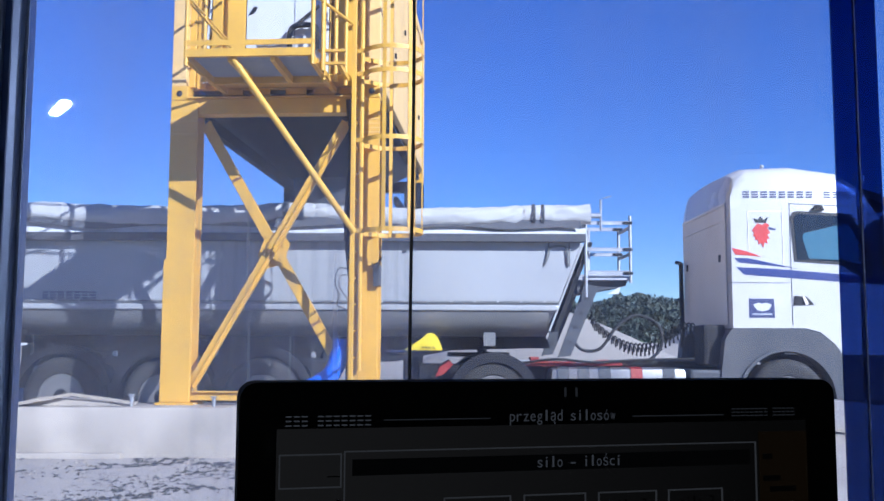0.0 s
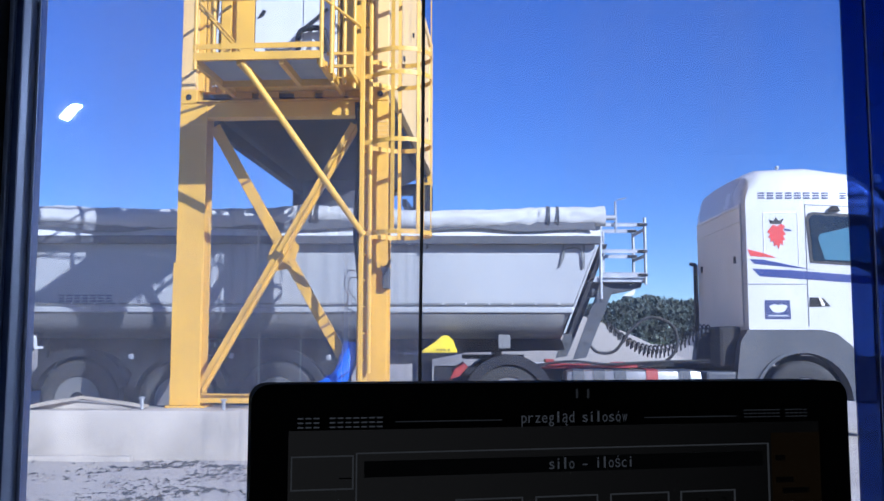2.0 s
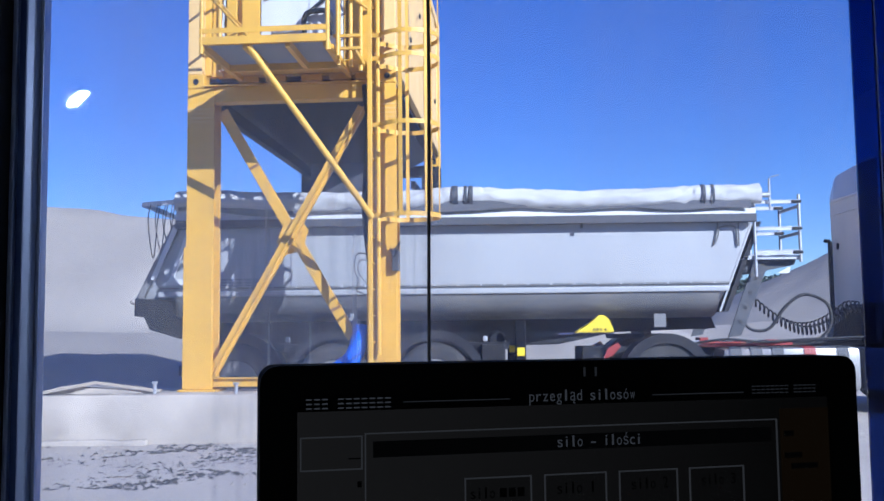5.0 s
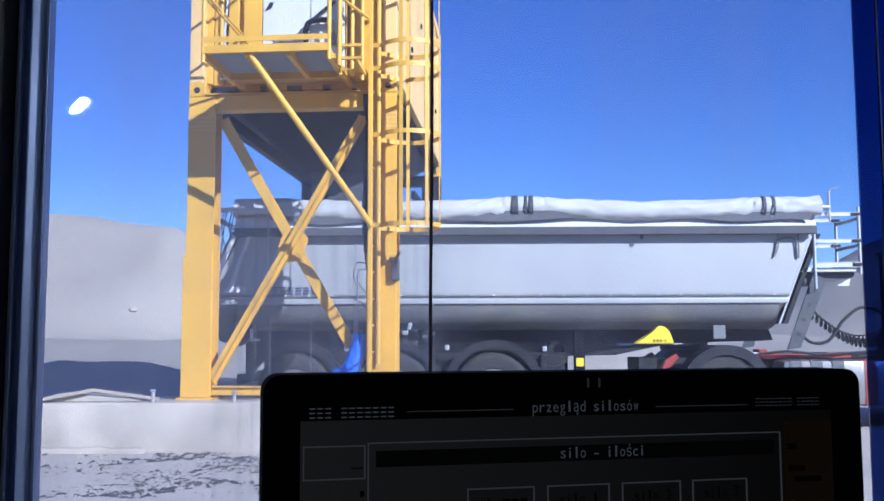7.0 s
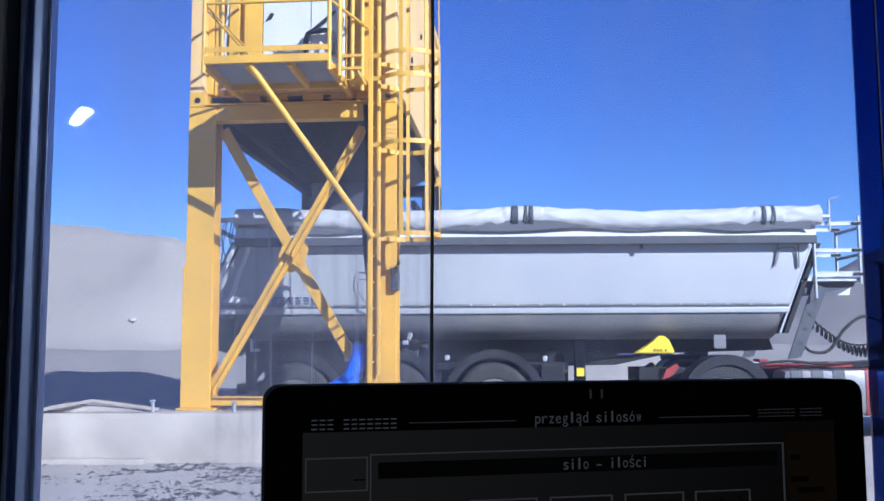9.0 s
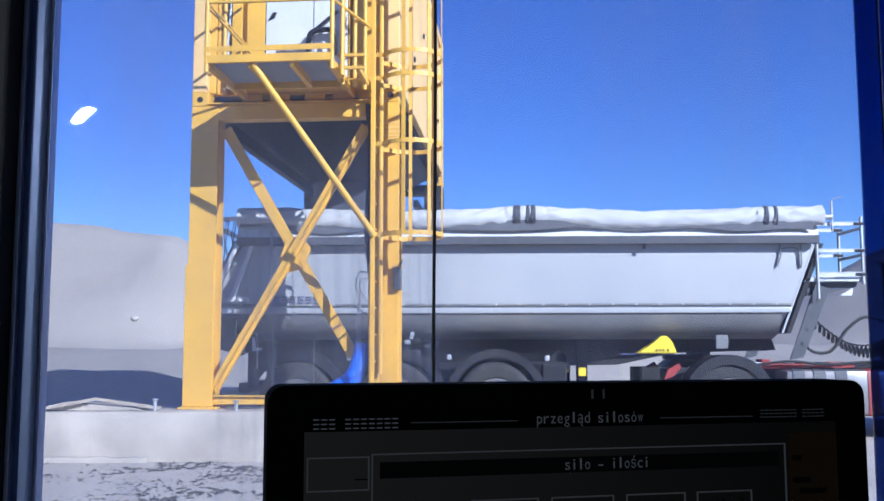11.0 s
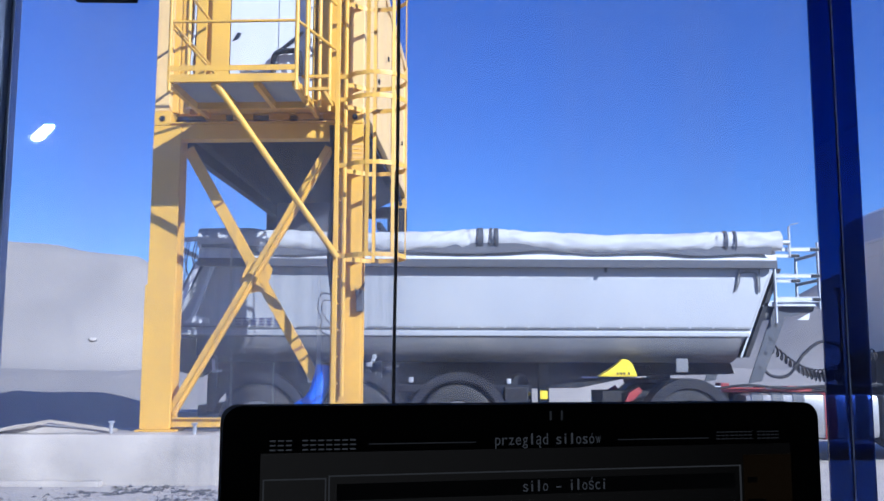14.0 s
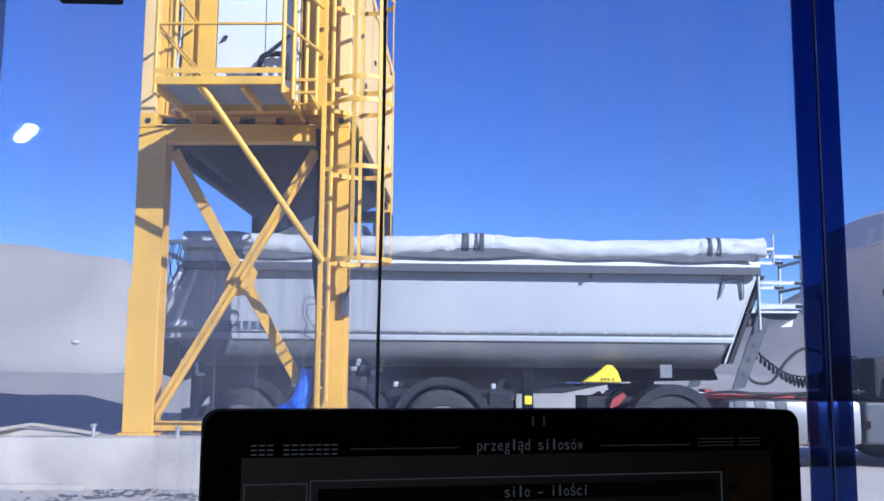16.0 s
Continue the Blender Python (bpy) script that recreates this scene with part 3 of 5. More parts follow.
    # brown bars put in for shadows crossing the brace, every second bar yellow
    for k in range(6):
        f = (k + 0.6) / 6.4
        bm = B()
        c = Vector((-0.86 + 1.54 * f, 0.16, 3.78 - 2.66 * f + Z))
        beam(bm, c + Vector((-0.05, 0, -0.028)), c + Vector((0.05, 0, 0.03)), 0.03, 0.012, (0, 1, 0))
        P("brace_cross_bar", bm, RUSTBROWN if k % 2 else YELLOW, "", False, b2)
    bm = B()
    prism(bm, [(-0.2, 2.22 + Z), (-0.1, 2.47 + Z), (0.07, 2.5 + Z), (0.18, 2.36 + Z), (0.1, 2.12 + Z), (-0.08, 2.08 + Z)], 0.135, 0.15)
    g = P("gusset_plate", bm)
    for gx, gz in ((-0.1, 2.3), (-0.02, 2.4), (0.08, 2.2), (0.1, 2.34)):
        bm = B()
        lathe(bm, [(0.018, -0.012), (0.018, 0.012)], gx, 0.13, gz + Z, 8)
        P("bolt", bm, YELLOW, "", False, g)
    bm = B()
    box(bm, -0.92, 1.0, 0.04, 0.14, 0.05, 0.14, 0.006)
    box(bm, -0.92, 1.0, 0.0, 0.18, 0.14, 0.152)
    P("base_bar", bm)
    # platform before the front
    x0, x1, yf, yb, zp = -0.61, 0.71, -1.38, -0.46, 4.116 + Z
    bm = B()
    box(bm, x0, x1, yf, yf + 0.045, zp - 0.01, zp + 0.072, 0.004)
    P("platform_edge", bm)
    bm = B()
    box(bm, x0, x1, yb - 0.045, yb, zp - 0.05, zp + 0.03, 0.004)
    P("platform_edge", bm)
    for k, x in enumerate((x0, x0 + 0.44, x0 + 0.88, x1 - 0.05)):
        bm = B()
        box(bm, x, x + 0.05, yf + 0.046, yb - 0.046, zp - 0.05, zp + 0.03, 0.004)
        P("platform_joist", bm)
    for x in (x0, x1 - 0.05):
        bm = B()
        box(bm, x, x + 0.05, yb + 0.001, 0.03, zp - 0.03, zp + 0.03, 0.004)
        P("platform_bracket", bm)
    bm = B()
    box(bm, x0 + 0.06, x1 + 0.22, yb + 0.002, 0.045, zp + 0.048, zp + 0.06)
    P("threshold_plate", bm, YELLOW)
    bm = B()
    for k in range(31):
        yy = yf + 0.05 + k * 0.028
        box(bm, x0 + 0.01, x1 - 0.01, yy, yy + 0.004, zp + 0.025, zp + 0.06)
    for k in range(28):
        xx = x0 + 0.02 + k * 0.046
        box(bm, xx, xx + 0.006, yf + 0.05, yb, zp + 0.04, zp + 0.058)
    P("platform_grating", bm, GRATE, "open grey steel grating")
    bm = B()
    box(bm, x0, x1 + 0.02, yf, yf + 0.008, zp + 0.105, zp + 0.162)
    P("kick_board", bm)
    for x, y in ((x0 + 0.02, yf + 0.02), (x1, yf + 0.02), (x1 + 0.06, yf + 0.25), (x1, yf + 0.6), (x0 + 0.02, yf + 0.6), (x1 + 0.12, -0.72), (x1 + 0.2, -0.55)):
        bm = B()
        tube(bm, [(x, y, zp - 0.1), (x, y, zp + 1.2)], 0.023, 10)
        P("rail_post", bm, YELLOW, "", True)
    for z in (0.63, 1.15):
        bm = B()
        tube(bm, [(x0 + 0.02, yf + 0.02, zp + z), (x1, yf + 0.02, zp + z)], 0.016, 8)
        P("guard_rail", bm, YELLOW, "", True)
        bm = B()
        tube(bm, [(x0 + 0.02, yf + 0.02, zp + z), (x0 + 0.02, -0.02, zp + z)], 0.016, 8)
        P("guard_rail", bm, YELLOW, "", True)
        bm = B()
        tube(bm, [(x1, yf + 0.02, zp + z), (x1 + 0.25, -0.45, zp + z)], 0.016, 8)
        P("guard_rail", bm, YELLOW, "", True)
    bm = B()
    tube(bm, [(x0 + 0.04, yf + 0.05, zp + 0.57), (x0 + 0.31, -0.45, zp + 0.27)], 0.015, 8)
    P("rail_brace", bm, YELLOW, "", True)
    bm = B()
    box(bm, x1, x1 + 0.29, yf + 0.3, yf + 0.33, zp + 0.115, zp + 0.145)
    box(bm, x1, x1 + 0.29, yf + 0.3, yf + 0.33, zp - 0.02, zp + 0.01)
    box(bm, x1 - 0.02, x1 + 0.02, yf + 0.2, yb, zp - 0.03, zp + 0.02)
    box(bm, x1 + 0.19, x1 + 0.23, yf + 0.33, yb, zp - 0.03, zp + 0.02)
    P("ladder_landing", bm)
    bm = B()
    tube(bm, [(-0.114, yf + 0.06, zp - 0.02), (1.017, -0.5, 2.417 + Z)], 0.0345, 12)
    P("strut", bm, YELLOW, "round steel strut", True)
    # ladder and its cage, on the right leg
    lx, ly = 1.12, -0.42
    for y in (ly, ly + 0.3):
        bm = B()
        box(bm, lx - 0.16, lx - 0.11, y - 0.02, y + 0.02, 0.02, 7.4 + Z, 0.006)
        P("ladder_stile", bm)
    for k in range(22):
        bm = B()
        tube(bm, [(lx - 0.135, ly, 0.25 + k * 0.29), (lx - 0.135, ly + 0.3, 0.25 + k * 0.29)], 0.013, 6)
        P("rung", bm)
    bm = B()
    tube(bm, [(1.04, -0.2, 0.4), (1.04, -0.2, 7.2 + Z)], 0.026, 8)
    tube(bm, [(0.93, -0.12, 0.02), (0.93, -0.12, 7.2 + Z)], 0.02, 8)
    P("conduit", bm, YELLOW, "yellow painted conduit", True)
    cx, cyy, cr = lx + 0.28, ly + 0.15, 0.34
    for z in (2.44, 3.44, 4.18, 4.44, 5.4):
        bm = B()
        ring = [(cx + cr * math.cos(radians(a)), cyy + cr * math.sin(radians(a))) for a in range(-150, 151, 12)]
        for (xa, ya), (xb, yb) in zip(ring, ring[1:]):
            beam(bm, (xa, ya, z + Z), (xb, yb, z + Z), 0.008, 0.05)
        beam(bm, (*ring[0], z + Z), (lx - 0.12, ly, z + Z), 0.008, 0.05)
        beam(bm, (*ring[-1], z + Z), (lx - 0.12, ly + 0.3, z + Z), 0.008, 0.05)
        P("cage_hoop", bm)
    for a in (-100, -50, 0, 50, 100):
        bm = B()
        x, y = cx + cr * 0.97 * math.cos(radians(a)), cyy + cr * 0.97 * math.sin(radians(a))
        beam(bm, (x, y, 2.42 + Z), (x, y, 7.2 + Z), 0.042, 0.01, (math.cos(radians(a)), math.sin(radians(a)), 0.001))
        P("cage_bar", bm)
    # switch box and loose cables on the right leg
    bm = B()
    box(bm, 1.17, 1.25, -0.09, 0.03, 1.86 + Z, 2.1 + Z, 0.012)
    P("switch_box", bm, PLASTIC, "small grey switch box")
    bm = B()
    tube(bm, bow([(1.2, -0.06, 2.1 + Z), (1.27, -0.1, 2.18 + Z), (1.2, -0.1, 2.02 + Z), (1.15, -0.05, 2.12 + Z)]), 0.008, 6)
    P("loose_cable", bm, CABLEBLK, "black looped cable", True)
    bm = B()
    tube(bm, bow([(0.9, -0.03, 2.05 + Z), (0.78, -0.06, 2.06 + Z), (0.74, -0.06, 1.9 + Z), (0.79, -0.06, 1.76 + Z), (0.76, -0.06, 1.66 + Z), (0.86, -0.04, 1.6 + Z)]), 0.007, 6)
    P("loose_cable", bm, CABLEBLK, "black looped cable", True)
    bm = B()
    tube(bm, bow([(0.9, -0.03, 1.98 + Z), (0.81, -0.07, 1.98 + Z), (0.79, -0.07, 1.86 + Z), (0.88, -0.05, 1.72 + Z)]), 0.006, 6)
    P("loose_cable", bm, CABLEBLK, "black looped cable", True)
    bm = B()
    tube(bm, bow([(0.86, -0.02, 4.0 + Z), (0.86, 0.2, 3.4 + Z), (0.82, 0.2, 2.6 + Z), (0.88, 0.16, 2.0 + Z)]), 0.035, 8)
    P("dust_hose", bm, CABLEBLK, "black dust hose", True)


def build_blue_hose():
    bm = B()
    tube(bm, bow([(-1.07, 10.84, 1.25), (-1.1, 10.8, 1.08), (-1.19, 10.76, 0.87), (-1.39, 10.72, 0.74), (-1.7, 10.7, 0.66), (-1.94, 10.7, 0.64)]), 0.1, 14)
    for f in ((-1.1, 10.8, 1.08), (-1.28, 10.74, 0.8)):
        lathe(bm, [(0.108, -0.012), (0.108, 0.012)], *f, 16)
    tagged(finish("blue_hose", bm, HOSEBLUE, True), "thick bright blue flexible hose leaning on the tower leg", "hose")


# ---- lorry ----
LX, LY = 1.0, 13.93
MOVES = [(0, -2.805), (1.5, -2.80), (1.75, -2.775), (2, -2.73), (2.25, -2.655), (2.5, -2.55), (2.75, -2.44), (3, -2.32), (3.25, -2.175), (3.5, -2.01), (3.75, -1.84), (4, -1.65),
         (4.25, -1.46), (4.5, -1.27), (4.75, -1.04), (5, -0.80), (5.25, -0.585), (5.5, -0.40), (5.75, -0.255), (6, -0.15), (6.25, -0.075), (6.5, -0.03), (6.75, -0.008), (7, 0.0), (16, 0.0)]
WHEELS = []


def wheel(parent, x, y, face):
    """A lorry wheel; face is the side of its rim."""
    r = 0.52
    bm = B()
    w = 0.18
    lathe(bm, [(0.29, -w + 0.03), (0.31, -w), (0.42, -w - 0.012), (0.475, -w + 0.005), (r - 0.012, -w + 0.035), (r, -w + 0.07), (r, -0.06), (r - 0.014, -0.055), (r - 0.014, -0.03), (r, -0.025), (r, 0.025),
               (r - 0.014, 0.03), (r - 0.014, 0.055), (r, 0.06), (r, w - 0.07), (r - 0.012, w - 0.035), (0.475, w - 0.005), (0.42, w + 0.012), (0.31, w), (0.29, w - 0.03)], 0, 0, 0, 48)
    ob = part("wheel", bm, RUBBER, parent, "dusty black lorry tyre", True)
    ob.location = (x - LX, y - LY, r)
    bm = B()
    s = face
    lathe(bm, [(0.295, s * w * 0.98), (0.285, s * (w + 0.004)), (0.27, s * w * 0.7), (0.24, s * w * 0.3), (0.17, s * w * 0.5), (0.165, s * w * 0.52)][::s], 0, 0, 0, 40)
    part("rim", bm, RIM, ob, "worn grey steel rim", True)
    bm = B()
    lathe(bm, [(0.297, s * w), (0.297, s * (w + 0.012)), (0.272, s * (w + 0.012)), (0.266, s * (w - 0.03))][::s], 0, 0, 0, 40)
    part("rim_flange", bm, ALU, ob, "bare bright rim edge", True)
    bm = B()
    lathe(bm, [(0.13, s * 0.06), (0.125, s * 0.15), (0.09, s * 0.19), (0.03, s * 0.2)][::s], 0, 0, 0, 24)
    part("hub", bm, DARKSTEEL_SHADE, ob, "", True)
    for k in range(10):
        a = k * math.tau / 10
        bm = B()
        lathe(bm, [(0.016, s * 0.08), (0.013, s * 0.13)][::s], 0.15 * math.cos(a), 0, 0.15 * math.sin(a), 6)
        part("wheel_nut", bm, RIM, ob)
    WHEELS.append((ob, x - LX, y - LY, r))


def fender(parent, x, y0, y1, r, material, a0=8, a1=172, name="mudguard"):
    bm = B()
    o, i = arc(x, 0.52, r, a0, a1), arc(x, 0.52, r - 0.02, a1, a0)
    prism(bm, o + i, y0, y1)
    return part(name, shift(bm, LX, LY, 0), material, parent, "", True)


def letters(parent, x0, x1, z0, z1, y, n, material, gaps=(), name="lettering_bar"):
    """Bars in place of a lettered name."""
    w = (x1 - x0) / n
    h = (z1 - z0) * 0.2
    for k in range(n):
        if k in gaps:
            continue
        bm = B()
        a, b = x0 + k * w, x0 + (k + 0.72) * w
        for z in (z0, (z0 + z1 - h) / 2, z1 - h):
            box(bm, a, b, y - 0.003, y, z, z + h)
        part(name, shift(bm, LX, LY, 0), material, parent)


def build_trailer():
    t = thing("tipper_trailer", LX, LY, 0, "pale grey half-round steel tipper trailer with rolled white tarpaulin", "trailer")

    def P(name, bm, material, label="", smooth=False, parent=None):
        return part(name, shift(bm, LX, LY, 0), material, parent or t, label, smooth)

    # tub: section swept from the raked rear to the raked front
    sec = [(1.14, 2.6), (1.145, 2.35), (1.15, 2.1), (1.15, 1.86), (1.15, 1.80), (1.14, 1.76), (1.12, 1.70), (1.08, 1.62), (1.0, 1.52), (0.88, 1.43), (0.72, 1.37), (0.4, 1.35), (0, 1.345)]
    full = [(-a, z) for a, z in sec] + [(a, z) for a, z in sec[::-1][1:]]

    def ends(z):
        f = (z - 1.345) / (2.6 - 1.345)
        return -3.42 + 0.52 * max(0, (f - 0.2) / 0.8), 4.25 + 0.5 * f
    bm = B()
    rings = []
    n = 30
    for i in range(n + 1):
        ring = []
        for a, z in full:
            e0, e1 = ends(z)
            ring.append(bm.verts.new((e0 + (e1 - e0) * i / n, LY + a, z)))
        rings.append(ring)
    for p, q in zip(rings, rings[1:]):
        for k in range(len(full) - 1):
            bm.faces.new((p[k], p[k + 1], q[k + 1], q[k]))
    bm.faces.new(rings[0])
    bm.faces.new(rings[-1][::-1])
    tub = P("tub", bm, TUB, "smooth pale grey steel tub", True)
    # long seams and the dusty lower shell, darkened for the shade on its undercurve
    bm = B()
    box(bm, -3.2, 4.43, LY - 1.172, LY - 1.145, 1.775, 1.80, 0.004)
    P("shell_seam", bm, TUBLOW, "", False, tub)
    bm = B()
    box(bm, -3.2, 4.42, LY - 1.182, LY - 1.13, 1.67, 1.745, 0.02)
    P("shell_rib", bm, TUB, "", False, tub)
    for k in range(24):
        bm = B()
        x = -2.9 + k * 0.31
        lathe(bm, [(0.012, -0.008), (0.014, 0.0)], x, LY - 1.172, 1.788, 8)
        P("rivet", bm, WHITE, "", False, tub)
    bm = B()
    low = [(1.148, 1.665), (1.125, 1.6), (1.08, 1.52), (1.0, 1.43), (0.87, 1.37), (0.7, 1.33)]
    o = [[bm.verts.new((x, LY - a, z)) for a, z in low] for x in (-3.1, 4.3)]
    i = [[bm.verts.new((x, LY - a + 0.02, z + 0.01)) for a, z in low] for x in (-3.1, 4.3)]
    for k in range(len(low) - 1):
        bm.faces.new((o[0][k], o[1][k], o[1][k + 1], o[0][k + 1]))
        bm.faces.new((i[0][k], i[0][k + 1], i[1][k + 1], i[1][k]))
    P("lower_shell", bm, TUBLOW, "dusty lower shell, undercurve shade put into its colour", True)
    # rim of the tub, boards under the tarpaulin
    for s in (-1, 1):
        # rail colour darkened to stand for the shadow band below the boards
        bm = B()
        box(bm, -2.95, 4.78, LY + s * 1.25 - 0.05, LY + s * 1.25 + 0.05, 2.58, 2.69, 0.012)
        P("top_rail", bm, RAILSHADE, "top rail, coloured dark grey for the shade on it")
        bm = B()
        a, b = LY + s * 1.27, LY + s * 1.2
        vs = [bm.verts.new(c) for c in ((-2.95, a, 2.685), (4.78, a, 2.685), (4.78, b, 2.86), (-2.95, b, 2.86), (-2.95, a - s * 0.03, 2.685), (4.78, a - s * 0.03, 2.685), (4.78, b - s * 0.03, 2.86), (-2.95, b - s * 0.03, 2.86))]
        for f in ((0, 1, 2, 3), (4, 7, 6, 5), (0, 4, 5, 1), (1, 5, 6, 2), (2, 6, 7, 3), (3, 7, 4, 0)):
            bm.faces.new([vs[k] for k in f])
        P("side_board", bm, WHITE, "white sloped side board")
    # rolled tarpaulin, sagging between its straps
    bm = B()
    m = 320
    rings = []
    for i in range(m + 1):
        x = -2.95 + i * (4.84 + 2.95) / m
        ring = []
        for k in range(28):
            a = k * math.tau / 28
            swell = 0.135 + 0.028 * noise.noise((x * 1.1, math.cos(a), math.sin(a))) + 0.016 * noise.noise((x * 5, math.cos(a) * 2, math.sin(a) * 2 + 4))
            if abs(x - 0.9) < 0.26 or abs(x - 4.14) < 0.2:
                swell = 0.128
            fold = math.exp(-min(abs(x - 1.05), abs(x - 0.72), abs(x - 4.26), abs(x - 4.0)) * 2.2)
            if swell != 0.128:
                swell -= (0.006 + 0.02 * fold) * abs(math.sin(2.6 * a + 9 * x + 2.5 * noise.noise((x * 2, 1, 2))))
            sag = -0.05 * math.sin(abs(x - 0.9) * 0.9) ** 2 + 0.02 * math.exp(-((x - 0.9) / 0.5) ** 2)
            ring.append(bm.verts.new((x, LY - 1.25 + swell * math.cos(a) * 0.85, 2.955 + sag + swell * math.sin(a))))
        rings.append(ring)
    for p, q in zip(rings, rings[1:]):
        for k in range(28):
            bm.faces.new((p[k], p[(k + 1) % 28], q[(k + 1) % 28], q[k]))
    bm.faces.new(rings[0][::-1])
    bm.faces.new(rings[-1])
    roll = P("tarpaulin_roll", bm, TARP, "rolled creased white tarpaulin", True)
    # hem in grey: the shaded underside of the white roll as a colour
    bm = B()
    for i in range(60):
        x = -2.9 + i * 7.6 / 60
        d = 0.085 + 0.1 * noise.noise((x * 0.9, 3, 0))
        x2 = x + 7.6 / 60
        d2 = 0.085 + 0.1 * noise.noise((x2 * 0.9, 3, 0))
        q = [(x, LY - 1.34, 2.9), (x2, LY - 1.34, 2.9), (x2, LY - 1.31, 2.86 - d2), (x, LY - 1.31, 2.86 - d)]
        bm.faces.new([bm.verts.new(c) for c in q])
        bm.faces.new([bm.verts.new((c[0], c[1] + 0.012, c[2])) for c in q[::-1]])
    bmesh.ops.remove_doubles(bm, verts=bm.verts, dist=0.001)
    P("tarpaulin_hem", bm, TARPSHADE, "hanging hem of the tarpaulin, coloured grey as its shaded underside", True, roll)
    bm = B()
    for i in range(24):
        x = -2.9 + i * 7.7 / 24
        for j in range(8):
            y = LY - 1.14 + j * 2.28 / 8
            def cv(x, y):
                return (x, y, 2.93 + 0.1 * (1 - ((y - LY) / 1.14) ** 2) + 0.02 * noise.noise((x, y, 0)))
            bm.faces.new([bm.verts.new(cv(*c)) for c in ((x, y), (x + 7.7 / 24, y), (x + 7.7 / 24, y + 0.285), (x, y + 0.285))])
    bmesh.ops.remove_doubles(bm, verts=bm.verts, dist=0.001)
    P("tarpaulin_sheet", bm, TARP, "white tarpaulin stretched over the load", True)
    for x0, x1 in ((0.75, 0.83), (0.92, 0.95), (0.98, 1.03), (4.06, 4.1), (4.19, 4.22)):
        bm = B()
        o = [(LY - 1.25 + 0.146 * 0.92 * math.cos(radians(a)), (2.968 if x0 < 2 else 2.945) + 0.146 * math.sin(radians(a))) for a in range(0, 360, 20)]
        va = [bm.verts.new((x0, y, z)) for y, z in o]
        vb = [bm.verts.new((x1, y, z)) for y, z in o]
        for k in range(18):
            bm.faces.new((va[k], va[(k + 1) % 18], vb[(k + 1) % 18], vb[k]))
        P("strap", bm, STRAP, "dark strap", True, roll)
    # rear: hood bar with cords, tailgate, lights
    bm = B()
    beam(bm, (-3.45, LY - 1.1, 2.93), (-2.9, LY - 1.14, 2.97), 0.05, 0.06)
    beam(bm, (-3.45, LY + 1.1, 2.93), (-2.9, LY + 1.14, 2.97), 0.05, 0.06)
    beam(bm, (-3.42, LY - 1.1, 2.93), (-3.42, LY + 1.1, 2.93), 0.05, 0.06)
    P("hood_bar", bm, WHITE, "pale hood bar")
    for k in range(4):
        bm = B()
        x = -3.32 + k * 0.1
        tube(bm, bow([(x, LY - 1.15, 2.93), (x - 0.03, LY - 1.17, 2.7), (x + 0.05, LY - 1.18, 2.2 + 0.1 * k), (x + 0.1, LY - 1.17, 2.7), (x + 0.13, LY - 1.15, 2.93)]), 0.008, 6)
        P("hanging_cord", bm, CABLEBLK, "thin dark cord", True)
    bm = B()
    vs = []
    for s in (-1.19, 1.19):
        for x, z in ((-2.93, 2.62), (-3.42, 1.62), (-3.42, 1.42), (-3.5, 1.42), (-3.5, 1.64), (-3.0, 2.66)):
            vs.append(bm.verts.new((x, LY + s, z)))
    for k in range(6):
        bm.faces.new((vs[k], vs[(k + 1) % 6], vs[6 + (k + 1) % 6], vs[6 + k]))
    bm.faces.new(vs[:6])
    bm.faces.new(vs[6:][::-1])
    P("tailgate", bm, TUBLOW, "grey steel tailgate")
    # dark plates added to paint the shade on the tub's rear lower corners
    for s in (-1, 1):
        bm = B()
        prism(bm, [(-3.5, 1.42), (-2.95, 1.38), (-2.95, 1.62), (-3.5, 1.66)], LY + s * 1.2 - 0.012, LY + s * 1.2 + 0.012)
        P("tail_shade_plate", bm, DARKSTEEL_SHADE, "dark plate standing for the shade at the tail")
    bm = B()
    beam(bm, (-2.95, LY - 1.25, 2.6), (-3.25, LY - 1.25, 1.9), 0.03, 0.06)
    beam(bm, (-2.75, LY - 1.25, 2.6), (-3.0, LY - 1.25, 1.9), 0.03, 0.05)
    prism(bm, [(-3.12, 1.83), (-2.78, 1.83), (-2.8, 1.9), (-3.0, 1.92)], LY - 1.27, LY - 1.23)
    P("tailgate_arm", bm, WHITE, "white tailgate arm")
    bm = B()
    prism(bm, [(-3.38, 1.42), (-2.7, 1.4), (-2.74, 1.22), (-2.9, 1.12), (-3.3, 1.24)], LY - 1.2, LY - 1.0)
    P("tail_bracket", bm, DARKSTEEL_SHADE)
    bm = B()
    prism(bm, [(-3.38, 1.42), (-2.7, 1.4), (-2.74, 1.22), (-2.9, 1.12), (-3.3, 1.24)], LY + 1.0, LY + 1.2)
    P("tail_bracket", bm, DARKSTEEL_SHADE)
    bm = B()
    box(bm, -2.92, -2.8, LY - 1.15, LY + 1.15, 0.62, 0.76, 0.015)
    box(bm, -2.9, -2.78, LY - 0.7, LY - 0.6, 0.7, 1.36)
    box(bm, -2.9, -2.78, LY + 0.6, LY + 0.7, 0.7, 1.36)
    P("underrun_bar", bm, DARKSTEEL_SHADE)
    bm = B()
    prism(bm, [(-2.72, 1.18), (-2.6, 1.19), (-2.6, 1.22), (-2.68, 1.22), (-2.7, 1.36), (-2.73, 1.36)], LY - 1.26, LY - 1.24)
    P("guard_bracket", bm, WHITE)
    letters(t, -2.46, -1.72, 1.81, 1.905, LY - 1.163, 7, NAVY)
    # chassis
    for s in (-1, 1):
        bm = B()
